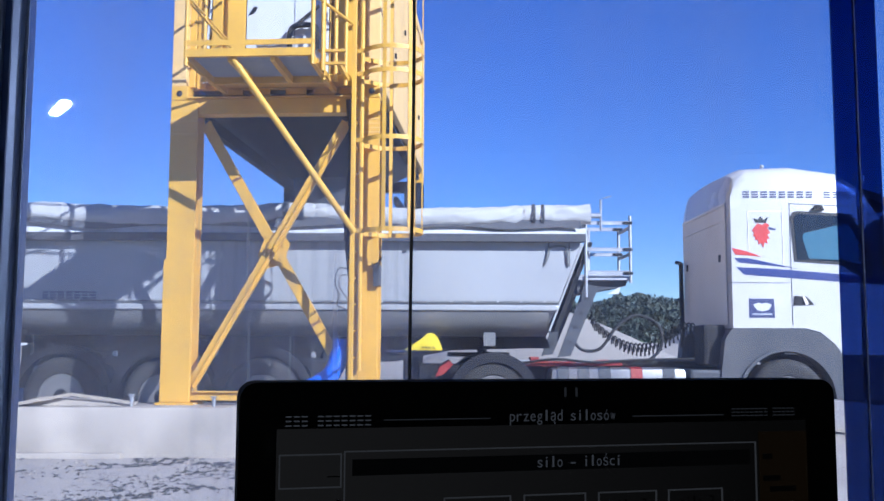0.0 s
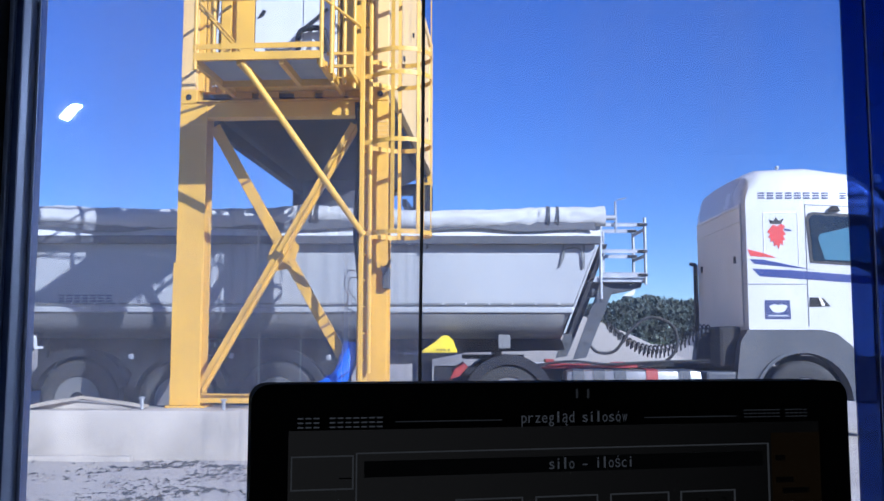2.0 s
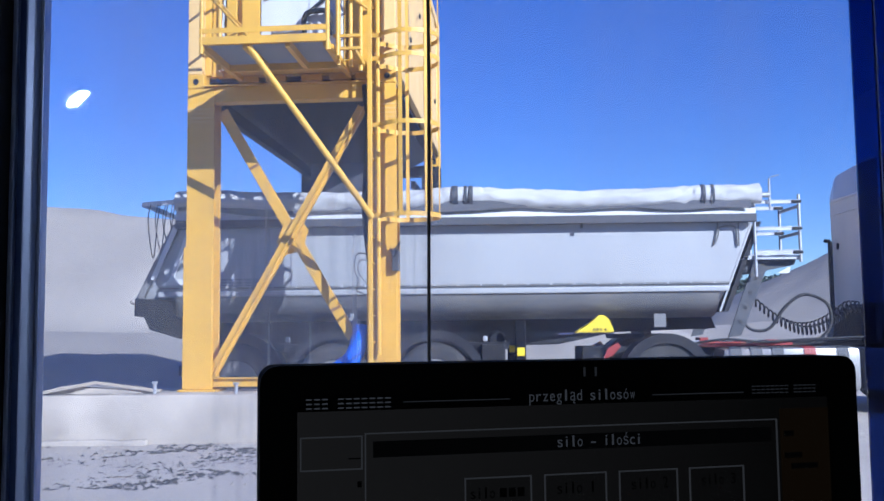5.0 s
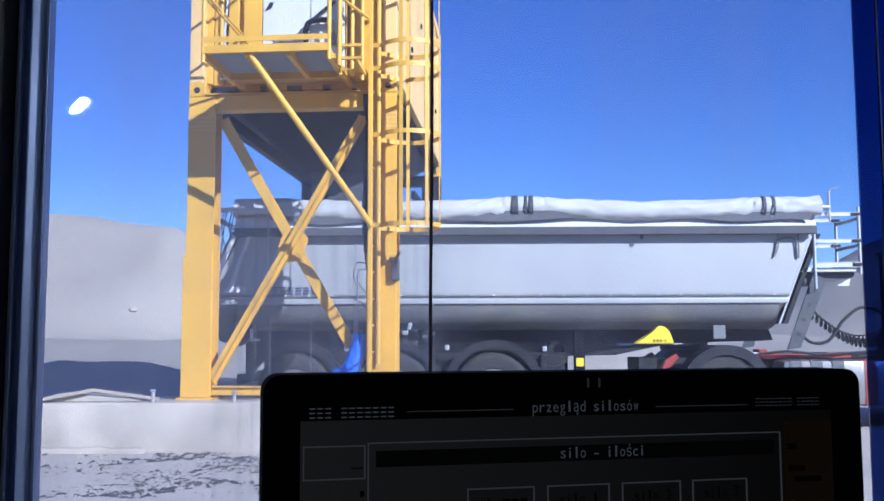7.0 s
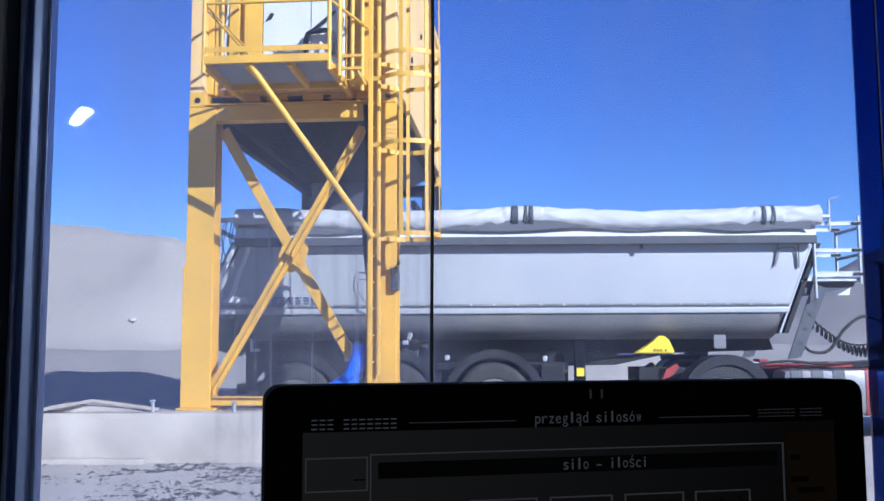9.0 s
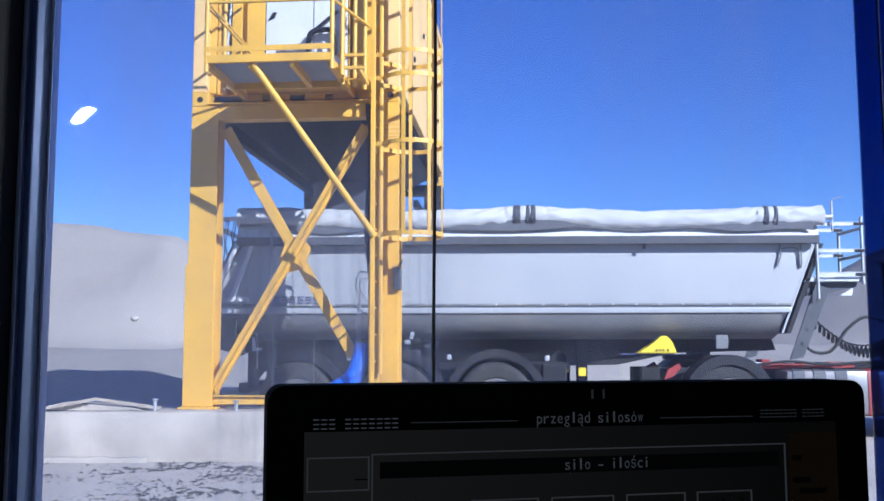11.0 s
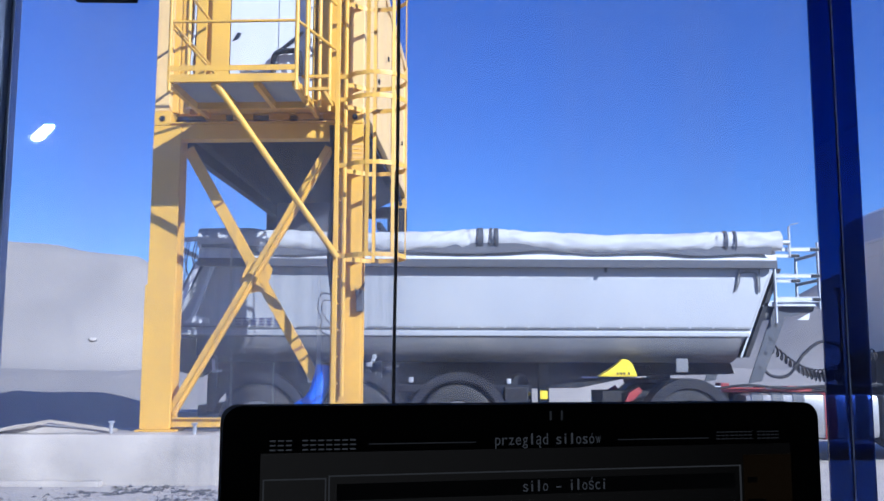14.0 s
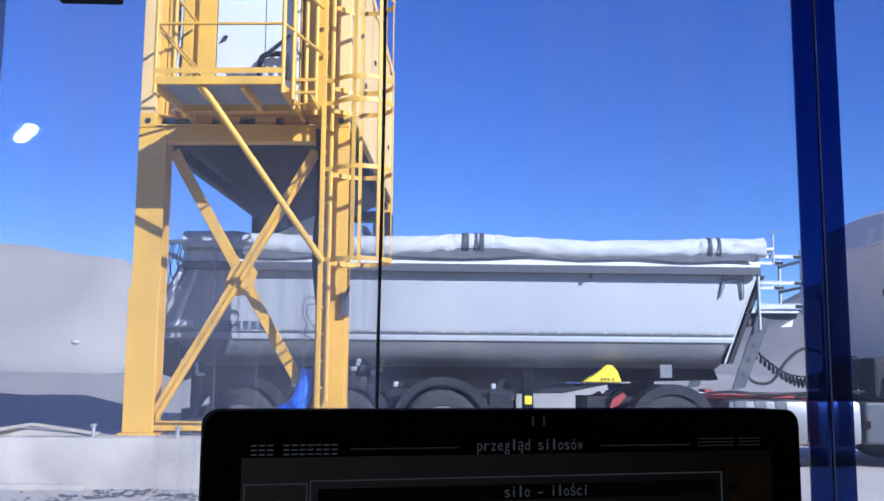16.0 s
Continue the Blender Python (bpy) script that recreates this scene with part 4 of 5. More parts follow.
        prism(bm, [(-2.8, 1.34), (4.2, 1.34), (4.4, 1.18), (3.0, 1.14), (2.2, 0.98), (-2.8, 0.9)], LY + s * 0.5 - 0.05, LY + s * 0.5 + 0.05)
        P("chassis_rail", bm, DARKSTEEL_SHADE)
    bm = B()
    for x in (-2.4, -1.5, -0.2, 1.1, 2.2, 3.4):
        box(bm, x, x + 0.1, LY - 0.5, LY + 0.5, 1.05, 1.25)
    box(bm, 3.05, 4.3, LY - 0.55, LY + 0.55, 1.17, 1.33, 0.015)
    P("cross_members", bm, DARKSTEEL_SHADE)
    for x in (-2.14, -0.82, 0.5):
        bm = B()
        lathe(bm, [(0.07, -1.0), (0.07, 1.0)], x, LY, 0.52, 14)
        P("axle", bm, DARKSTEEL_SHADE, "", True)
        bm = B()
        prism(bm, [(x - 0.5, 0.95), (x - 0.35, 1.15), (x - 0.1, 1.0), (x + 0.1, 0.7), (x - 0.05, 0.6), (x - 0.3, 0.85)], LY - 0.62, LY - 0.48)
        P("suspension_arm", bm, DARKSTEEL_SHADE)
        for s in (-1, 1):
            wheel(t, x, LY + s * 1.03, s)
            fender(t, x, LY + s * 1.03 - 0.2, LY + s * 1.03 + 0.2, 0.665, FENDERPL, 15, 165)
            bm = B()
            o = arc(x, 0.52, 0.68, 15, 165) + arc(x, 0.52, 0.57, 165, 15)
            prism(bm, o, LY + s * 1.235 - 0.012, LY + s * 1.235 + 0.012)
            P("mudguard_lip", bm, FENDERPL, "", True)
    # near-black sheets added as the shade under the tub and behind the wheels
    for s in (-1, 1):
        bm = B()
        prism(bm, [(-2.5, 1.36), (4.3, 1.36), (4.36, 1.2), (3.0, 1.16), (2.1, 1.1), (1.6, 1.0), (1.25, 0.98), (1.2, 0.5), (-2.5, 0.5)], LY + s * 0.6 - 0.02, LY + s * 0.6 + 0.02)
        P("undershade_sheet", bm, NEARBLACK, "near-black sheet standing for the shade below the tub")
        bm = B()
        box(bm, -2.4, 1.5, LY + s * 0.98 - 0.03, LY + s * 0.98 + 0.03, 0.93, 1.028, 0.008)
        P("side_rail", bm, FENDERPL, "dusty side rail")
    for x, z in ((1.14, 1.04), (-0.15, 1.06), (-1.48, 1.05)):
        bm = B()
        box(bm, x, x + 0.06, LY - 1.23, LY - 1.17, z, z + 0.07, 0.012)
        P("marker_lamp", bm, GALV, "small pale side marker lamp")
    # valves and hoses behind the middle axle
    rng = random.Random(8)
    for k in range(9):
        bm = B()
        x, z = -0.55 + rng.uniform(-0.2, 0.25), 1.1 + rng.uniform(-0.02, 0.28)
        box(bm, x, x + rng.uniform(0.05, 0.12), LY - 1.02, LY - 0.925, z, z + rng.uniform(0.03, 0.07), 0.01)
        P("air_valve", bm, (GALV, DARKSTEEL_SHADE, PLASTIC)[k % 3])
    bm = B()
    lathe(bm, [(0.1, -0.4), (0.13, -0.36), (0.13, 0.36), (0.1, 0.4)], 1.35, LY - 0.4, 1.05, 20)
    P("air_tank", bm, DARKSTEEL_SHADE, "", True)
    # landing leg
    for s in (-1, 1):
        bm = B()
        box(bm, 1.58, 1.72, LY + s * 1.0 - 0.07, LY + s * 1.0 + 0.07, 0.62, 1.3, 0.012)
        leg = P("landing_leg", bm, NEARBLACK, "dark steel landing leg")
        bm = B()
        box(bm, 1.6, 1.7, LY + s * 1.0 - 0.05, LY + s * 1.0 + 0.05, 0.4, 0.62, 0.008)
        P("inner_leg", bm, GALV, "", False, leg)
        bm = B()
        box(bm, 1.52, 1.78, LY + s * 1.0 - 0.12, LY + s * 1.0 + 0.12, 0.36, 0.4, 0.008)
        P("foot_plate", bm, DARKSTEEL_SHADE, "", False, leg)
        bm = B()
        box(bm, 1.6, 1.7, LY + s * 1.0 - 0.078, LY + s * 1.0 + 0.078, 0.84, 0.95, 0.004)
        P("sticker", bm, SIGNYEL, "yellow sticker", False, leg)
    bm = B()
    box(bm, 1.12, 1.44, LY - 1.12, LY - 0.8, 0.72, 1.0, 0.02)
    P("tool_box", bm, DARKSTEEL_SHADE, "dark steel tool box")
    # yellow chock pair and blue spirit level bar beside
    bm = B()
    prism(bm, [(2.36, 1.14), (2.62, 1.3), (2.67, 1.37), (2.75, 1.37), (2.82, 1.3), (2.88, 1.14)], LY - 1.22, LY - 1.05)
    bmesh.ops.bevel(bm, geom=bm.edges[:], offset=0.012, segments=2, affect="EDGES")
    ch = P("wheel_chock", bm, SIGNYEL, "bright yellow plastic wheel chock")
    for x in (2.6, 2.645, 2.69, 2.75):
        bm = B()
        box(bm, x, x + 0.022, LY - 1.226, LY - 1.22, 1.165, 1.195)
        P("chock_slot", bm, GASKET, "", False, ch)
    bm = B()
    box(bm, 2.15, 2.88, LY - 1.16, LY - 1.02, 1.12, 1.138)
    P("chock_shelf", bm, NAVY, "thin blue shelf")
    bm = B()
    box(bm, 3.42, 3.58, LY - 1.13, LY - 1.1, 1.2, 1.38, 0.006)
    P("side_plate", bm, TUBLOW, "small grey plate")
    # front: raked posts, gooseneck plates, ladder platform
    for s in (-1, 1):
        bm = B()
        beam(bm, (4.3, LY + s * 1.12, 1.4), (4.76, LY + s * 1.12, 2.57), 0.022, 0.025)
        P("front_post", bm, TUB, "pale grey corner post")
        bm = B()
        prism(bm, [(4.42, 1.05), (4.6, 1.08), (4.98, 2.0), (4.8, 2.06)], LY + s * 1.02 - 0.015, LY + s * 1.02 + 0.015)
        pl = P("neck_plate", bm, PLASTIC, "dark grey drilled steel plate")
        for f in (0.2, 0.4, 0.6, 0.8):
            bm = B()
            lathe(bm, [(0.025, -0.018), (0.025, 0.018)], 4.51 + 0.38 * f, LY + s * 1.02, 1.07 + 0.96 * f, 12)
            P("plate_hole", bm, GASKET, "", True, pl)
    bm = B()
    prism(bm, [(4.36, 1.4), (4.84, 2.6), (4.9, 2.6), (4.42, 1.4)], LY - 1.1, LY + 1.1)
    P("front_wall", bm, DARKSTEEL_SHADE, "dark front wall")
    bm = B()
    prism(bm, [(4.62, 2.09), (5.42, 2.09), (5.42, 2.14), (4.7, 2.14)], LY - 1.1, LY - 0.3)
    plat = P("access_platform", bm, GALV, "grey steel access platform")
    bm = B()
    prism(bm, [(4.66, 1.9), (4.9, 1.93), (5.36, 2.02), (5.38, 2.088), (4.66, 2.088)], LY - 0.98, LY - 0.34)
    P("platform_console", bm, PLASTIC, "dark grey bracket", False, plat)
    bm = B()
    prism(bm, [(5.08, 1.9), (5.24, 1.9), (5.26, 2.0)], LY - 1.12, LY - 1.1)
    P("pale_tag", bm, WHITE, "", False, plat)
    for x, y, z0, z1 in ((4.8, LY - 1.12, 1.86, 2.84), (5.4, LY - 1.12, 2.05, 2.96), (4.95, LY - 0.4, 2.1, 2.85), (5.38, LY - 0.4, 2.1, 2.88), (4.84, LY - 1.0, 2.1, 2.72)):
        bm = B()
        tube(bm, [(x, y, z0), (x, y, z1)], 0.022, 10)
        P("platform_post", bm, GALV, "", True)
    for y in (LY - 1.12, LY - 0.4):
        for z in (2.86, 2.5, 2.18):
            bm = B()
            beam(bm, (4.8, y, z), (5.4, y, z), 0.025, 0.05 if z > 2.2 else 0.07, (0, 0, 1), 0.006)
            P("platform_rail", bm, GALV)
            bm = B()
            box(bm, 5.3, 5.43, y - 0.03, y + 0.03, z - 0.02, z + 0.02, 0.008)
            P("rail_clamp", bm, DARKSTEEL_SHADE)
    for z in (2.84, 2.48):
        bm = B()
        beam(bm, (5.4, LY - 1.12, z - 0.04), (5.38, LY - 0.4, z - 0.04), 0.025, 0.04)
        P("platform_rail", bm, GALV)
    bm = B()
    tube(bm, [(4.86, LY - 1.17, 2.95), (5.0, LY - 1.17, 2.95)], 0.035, 10)
    tube(bm, [(5.0, LY - 1.17, 2.75), (5.0, LY - 1.17, 3.17)], 0.016, 8)
    tube(bm, [(5.04, LY - 1.1, 3.2), (5.16, LY - 1.1, 3.23)], 0.008, 6)
    P("roll_crank", bm, GALV, "tarpaulin crank", True)
    bm = B()
    tube(bm, bow([(4.3, LY - 1.18, 2.6), (4.28, LY - 1.17, 2.45), (4.24, LY - 1.17, 2.28), (4.3, LY - 1.175, 2.42), (4.32, LY - 1.175, 2.52), (4.52, LY - 1.175, 2.52), (4.55, LY - 1.175, 2.3), (4.57, LY - 1.175, 2.3), (4.57, LY - 1.175, 2.6)]), 0.009, 6)
    P("rope_loop", bm, TUBLOW, "grey rope loops", True)
    bm = B()
    box(bm, 2.45, 2.49, LY - 1.28, LY - 1.25, 2.52, 2.62, 0.005)
    P("rail_hook", bm, DARKSTEEL_SHADE)
    # brake hose and coiled air lines to the tractor
    bm = B()
    tube(bm, bow([(4.62, LY - 0.9, 1.35), (4.75, LY - 0.95, 1.16), (5.0, LY - 0.95, 1.17), (5.22, LY - 0.95, 1.45), (5.5, LY - 0.9, 1.62), (5.8, LY - 0.9, 1.5), (5.84, LY - 0.9, 1.2), (5.6, LY - 0.9, 0.98), (5.2, LY - 0.85, 0.95)], 10), 0.022, 8)
    P("brake_hose", bm, CABLEBLK, "black brake hose", True)
    for dy, mt, dz in ((-0.6, CABLEBLK, 0.0), (-0.42, DARKSTEEL_SHADE, 0.05)):
        bm = B()
        pts = []
        for k in range(260):
            f = k / 259
            a = f * 26 * math.tau
            x = 4.95 + 1.5 * f
            z = 1.52 + dz - 0.34 * math.sin(math.pi * min(1, f * 1.15)) - 0.1 * f
            pts.append((x, LY + dy + 0.06 * math.cos(a), z + 0.06 * math.sin(a)))
        tube(bm, pts, 0.011, 5)
        P("coiled_air_line", bm, mt, "coiled dark air line", True)
    return t


def build_tractor():
    t = thing("tractor_unit", LX, LY, 0, "white lorry tractor unit with blue and red side stripes", "lorry")

    def P(name, bm, material, label="", smooth=False, parent=None):
        return part(name, shift(bm, LX, LY, 0), material, parent or t, label, smooth)

    for s in (-1, 1):
        bm = B()
        box(bm, 2.55, 8.7, LY + s * 0.42 - 0.04, LY + s * 0.42 + 0.04, 0.68, 0.94, 0.01)
        P("chassis_rail", bm, DARKSTEEL_SHADE)
    bm = B()
    for x in (2.7, 3.9, 4.9, 5.9, 7.2, 8.5):
        box(bm, x, x + 0.1, LY - 0.42, LY + 0.42, 0.72, 0.9)
    P("cross_members", bm, RED)
    bm = B()
    prism(bm, [(3.9, 0.95), (4.0, 1.0), (5.3, 0.985), (5.3, 0.945), (3.9, 0.93)], LY - 0.95, LY - 0.5)
    P("deck_plate", bm, RED, "red deck plate")
    bm = B()
    lathe(bm, [(0.0, 0), (0.45, 0.0), (0.45, 0.06)], 0, 0, 0, 28)
    bmesh.ops.rotate(bm, verts=bm.verts, cent=(0, 0, 0), matrix=Matrix.Rotation(radians(90), 3, "X"))
    bmesh.ops.translate(bm, verts=bm.verts, vec=(3.4, LY, 1.05))
    P("fifth_wheel", bm, DARKSTEEL_SHADE, "greasy coupling plate", True)
    for s in (-1, 1):
        for x, yy in ((3.55, 1.05), (7.44, 1.03)):
            wheel(t, x, LY + s * yy, s)
        fender(t, 3.55, LY + s * 1.03 - 0.24, LY + s * 1.03 + 0.24, 0.59, FENDERPL, 4, 176)
        bm = B()
        prism(bm, arc(3.55, 0.52, 0.6, 4, 176, 18) + arc(3.55, 0.52, 0.47, 176, 4, 18), LY + s * 1.265 - 0.012, LY + s * 1.265 + 0.012)
        P("mudguard_skirt", bm, FENDERPL, "dusty grey mudguard skirt", True)
        bm = B()
        prism(bm, [(2.78, 0.78), (2.84, 0.92), (2.98, 1.0), (3.02, 0.95), (2.9, 0.82)], LY + s * 0.8 - 0.05, LY + s * 0.8 + 0.05)
        P("mudguard_end", bm, RED, "red mudguard end")
        # fuel tank with straps
        bm = B()
        box(bm, 4.3, 6.12, LY + s * 0.93 - 0.27, LY + s * 0.93 + 0.27, 0.32, 0.92, 0.1)
        tank = P("fuel_tank", bm, ALU, "dusty aluminium fuel tank", True)
        for x in (4.45, 4.72, 5.0, 5.42, 5.85):
            bm = B()
            box(bm, x, x + 0.045, LY + s * 0.93 - 0.278, LY + s * 0.93 + 0.278, 0.312, 0.928, 0.1)
            P("tank_strap", bm, RED if x in (5.42,) else PLASTIC, "", True, tank)
        bm = B()
        lathe(bm, [(0.06, -0.03), (0.06, 0.03)], 4.92, LY + s * 1.2, 0.7, 14)
        P("tank_cap", bm, BLACKPL, "", True, tank)
        bm = B()
        box(bm, 6.16, 6.72, LY + s * 0.93 - 0.26, LY + s * 0.93 + 0.26, 0.34, 0.9, 0.04)
        bx = P("side_box", bm, PLASTIC, "grey side box")
        bm = B()
        box(bm, 6.17, 6.22, LY - 1.215, LY - 1.2, 0.55, 0.66, 0.006)
        P("reflector", bm, RUSTBROWN, "small orange reflector", False, bx)
    # pipes and valves along the frame
    rng = random.Random(21)
    for k in range(16):
        bm = B()
        x, z = rng.uniform(3.9, 5.3), rng.uniform(0.93, 1.0)
        box(bm, x, x + rng.uniform(0.05, 0.22), LY - 1.0 + rng.uniform(0, 0.2), LY - 0.7, z, z + rng.uniform(0.02, 0.07), 0.008)
        P("frame_fitting", bm, (DARKSTEEL_SHADE, RED, GALV, BLACKPL)[k % 4])
    bm = B()
    tube(bm, bow([(3.95, LY - 1.0, 0.98), (4.4, LY - 1.05, 1.03), (4.9, LY - 1.0, 0.99), (5.5, LY - 0.95, 1.02), (6.3, LY - 0.9, 1.04)]), 0.018, 7)
    P("frame_hose", bm, CABLEBLK, "", True)
    # exhaust and air intake behind the cab
    bm = B()
    box(bm, 6.38, 6.68, LY - 1.05, LY - 0.55, 0.95, 1.5, 0.05)
    P("air_filter", bm, BLACKPL, "black air filter housing")
    bm = B()
    tube(bm, [(6.62, LY + 1.0, 1.2), (6.62, LY + 1.0, 2.5)], 0.035, 8)
    tube(bm, [(6.62, LY + 1.0, 2.5), (6.55, LY + 1.05, 2.52)], 0.03, 8)
    P("rear_stay", bm, BLACKPL, "", True)
    bm = B()
    box(bm, 5.3, 6.7, LY - 0.5, LY + 0.5, 0.95, 1.0)
    P("catwalk", bm, DARKSTEEL_SHADE)
    # cab shell: side outline swept across, rounded at the roof
    side = [(6.7, 1.45), (6.7, 3.2), (6.76, 3.38), (6.95, 3.47), (7.6, 3.5), (8.2, 3.42), (8.55, 3.25), (8.75, 2.95), (8.88, 2.3), (8.95, 1.7), (8.95, 1.1), (8.2, 1.1), (8.1, 1.24), (7.9, 1.4), (7.7, 1.45)]
    ys = [(-1.22, 0.0), (-1.2, 0.06), (-1.12, 0.12), (-0.95, 0.16), (-0.5, 0.19), (0, 0.2), (0.5, 0.19), (0.95, 0.16), (1.12, 0.12), (1.2, 0.06), (1.22, 0.0)]
    bm = B()
    rings = []
    for y, up in ys:
        edge = max(0, abs(y) - 1.05) / 0.17
        ring = []
        for x, z in side:
            zz = z + up * max(0, min(1, (z - 3.0) / 0.4))
            xx = x + (7.6 - x) * 0.035 * edge
            ring.append(bm.verts.new((xx, LY + y, zz)))
        rings.append(ring)
    for p, q in zip(rings, rings[1:]):
        for k in range(len(side)):
            bm.faces.new((p[k], p[(k + 1) % len(side)], q[(k + 1) % len(side)], q[k]))
    bm.faces.new(rings[0])
    bm.faces.new(rings[-1][::-1])
    cab = P("cab", bm, CABWHITE, "glossy white high-roof sleeper cab", True)
    bm = B()
    box(bm, 6.685, 6.698, LY - 1.1, LY + 1.1, 1.5, 3.15, 0.005)
    P("rear_panel", bm, CABREAR, "dusty cream rear panel", False, cab)
    for z in (2.9, 3.1):
        bm = B()
        box(bm, 6.675, 6.69, LY - 1.1, LY + 1.1, z, z + 0.03, 0.006)
        P("rear_rib", bm, CABREAR, "", False, cab)
    for y in (-0.85, 0.85):
        bm = B()
        box(bm, 6.668, 6.69, LY + y - 0.035, LY + y + 0.035, 2.36, 2.46, 0.01)
        P("rear_lamp", bm, BLACKPL, "", False, cab)
    Y = LY - 1.223

    def flat(name, poly, mt, label="", d=0.004, y=Y):
        bm = B()
        prism(bm, poly, y - d, y + 0.006)
        return P(name, bm, mt, label, False, cab)

    # door, side locker and window
    for poly in ([(7.52, 1.5), (7.528, 1.5), (7.528, 3.12), (7.52, 3.12)], [(7.52, 3.115), (8.5, 3.08), (8.5, 3.088), (7.52, 3.123)],
                 [(6.72, 2.05), (7.52, 2.05), (7.52, 2.056), (6.72, 2.056)], [(8.5, 1.3), (8.508, 1.3), (8.508, 3.08), (8.5, 3.08)]):
        flat("door_seam", poly, PLASTIC, "", 0.002)
    for poly in ([(6.96, 3.02), (7.42, 3.02), (7.42, 3.01), (6.96, 3.01)], [(6.96, 2.4), (6.966, 2.4), (6.966, 3.02), (6.96, 3.02)], [(7.42, 2.3), (7.426, 2.3), (7.426, 3.02), (7.42, 3.02)]):
        flat("locker_seam", poly, CABREAR, "", 0.003)
    win = [(7.57, 2.34), (7.53, 2.94), (7.56, 3.0), (7.62, 3.02), (8.35, 2.98), (8.6, 2.5), (8.6, 2.16), (8.42, 2.16), (8.2, 2.3)]
    flat("door_window", win, GASKET, "black window frame", 0.006)
    pane = [(7.76, 2.38), (7.68, 2.66), (7.7, 2.72), (8.3, 2.86), (8.5, 2.5), (8.5, 2.3), (8.2, 2.36)]
    bm = B()
    prism(bm, [(7.61, 2.37), (7.57, 2.92), (7.62, 2.98), (8.33, 2.94), (8.57, 2.48), (8.57, 2.2), (8.42, 2.2), (8.2, 2.34)], Y - 0.012, Y - 0.004)
    glass_ob = P("window_glass", bm, CABDARK, "dark side window", False, cab)
    bm = B()
    prism(bm, pane, Y - 0.016, Y - 0.0125)
    P("window_view", bm, CABGLASS, "pale blue light through the far window", False, glass_ob)
    bm = B()
    prism(bm, [(7.82, 3.03), (7.86, 3.09), (7.94, 3.09), (7.98, 3.03)], Y - 0.05, Y + 0.01)
    P("lamp_housing", bm, BLACKPL, "", False, cab)
    # stripes, sticker, badge
    flat("red_stripe", [(6.74, 2.52), (6.78, 2.43), (7.12, 2.405), (6.95, 2.47)], LOGORED, "red paint stripe", 0.003)
    flat("blue_stripe", [(6.77, 2.385), (6.83, 2.325), (7.5, 2.26), (7.62, 2.24), (7.2, 2.33), (6.95, 2.38)], BLUE, "blue paint stripe", 0.003)
    flat("blue_stripe", [(6.8, 2.26), (6.9, 2.16), (7.2, 2.14), (8.5, 2.05), (8.9, 2.03), (8.9, 2.12), (8.2, 2.17), (7.3, 2.24)], BLUE, "blue paint stripe", 0.003)
    body = [(7.04, 2.79), (7.09, 2.85), (7.15, 2.83), (7.2, 2.86), (7.25, 2.83), (7.22, 2.78), (7.26, 2.72), (7.22, 2.7), (7.25, 2.64), (7.21, 2.64), (7.22, 2.57),
            (7.18, 2.6), (7.16, 2.52), (7.13, 2.59), (7.1, 2.56), (7.09, 2.63), (7.05, 2.62), (7.06, 2.67), (7.02, 2.68), (7.05, 2.72), (7.01, 2.75)]
    flat("side_emblem", body, LOGORED, "plain red decal shape", 0.003)
    flat("emblem_top", [(7.04, 2.92), (7.06, 2.86), (7.2, 2.86), (7.24, 2.94), (7.17, 2.9), (7.13, 2.95), (7.1, 2.9)], GASKET, "", 0.003)
    flat("emblem_tip", [(7.24, 2.8), (7.34, 2.78), (7.33, 2.76), (7.24, 2.77)], NAVY, "", 0.003)
    flat("door_sticker", [(6.95, 1.59), (7.29, 1.59), (7.28, 1.84), (6.95, 1.84)], NAVY, "square navy sticker with pale emblem", 0.003)
    flat("sticker_emblem", [(7.0, 1.76), (7.08, 1.79), (7.12, 1.77), (7.17, 1.79), (7.25, 1.76), (7.2, 1.69), (7.12, 1.67), (7.05, 1.69)], WHITE, "", 0.006)
    flat("sticker_line", [(6.99, 1.625), (7.25, 1.625), (7.25, 1.645), (6.99, 1.645)], GALV, "", 0.006)
    flat("handle_recess", [(7.54, 1.75), (7.55, 1.88), (7.72, 1.87), (7.82, 1.76)], BLACKPL, "dark door handle recess", 0.004)
    flat("door_handle", [(7.7, 1.76), (7.66, 1.87), (7.69, 1.87), (7.74, 1.77)], CABREAR, "", 0.02)
    letters(cab, 6.9, 8.36, 3.2, 3.285, Y - 0.002, 12, NAVY, (8,), "lettering_bar")
    # roof lamps and horn
    bm = B()
    lathe(bm, [(0.012, -0.05), (0.03, 0.0), (0.012, 0.05)], 7.35, LY - 0.7, 3.72, 10)
    tube(bm, [(7.35, LY - 0.7, 3.6), (7.35, LY - 0.7, 3.72)], 0.012, 6)
    P("roof_beacon", bm, WHITE, "", True, cab)
    bm = B()
    prism(bm, [(8.2, 3.46), (8.75, 3.3), (9.05, 3.12), (9.0, 3.08), (8.7, 3.2), (8.2, 3.38)], LY - 1.1, LY + 1.1)
    P("sun_visor", bm, BLACKPL, "dark sun visor", False, cab)
    for y in (-0.8, 0.8):
        bm = B()
        box(bm, 8.6, 8.72, LY + y - 0.08, LY + y + 0.08, 3.46, 3.6, 0.03)
        P("roof_lamp", bm, WHITE, "", False, cab)
    bm = B()
    box(bm, 8.7, 8.92, LY - 1.48, LY - 1.26, 2.2, 2.95, 0.05)
    P("mirror_housing", bm, BLACKPL, "black mirror housing", False, cab)
    bm = B()
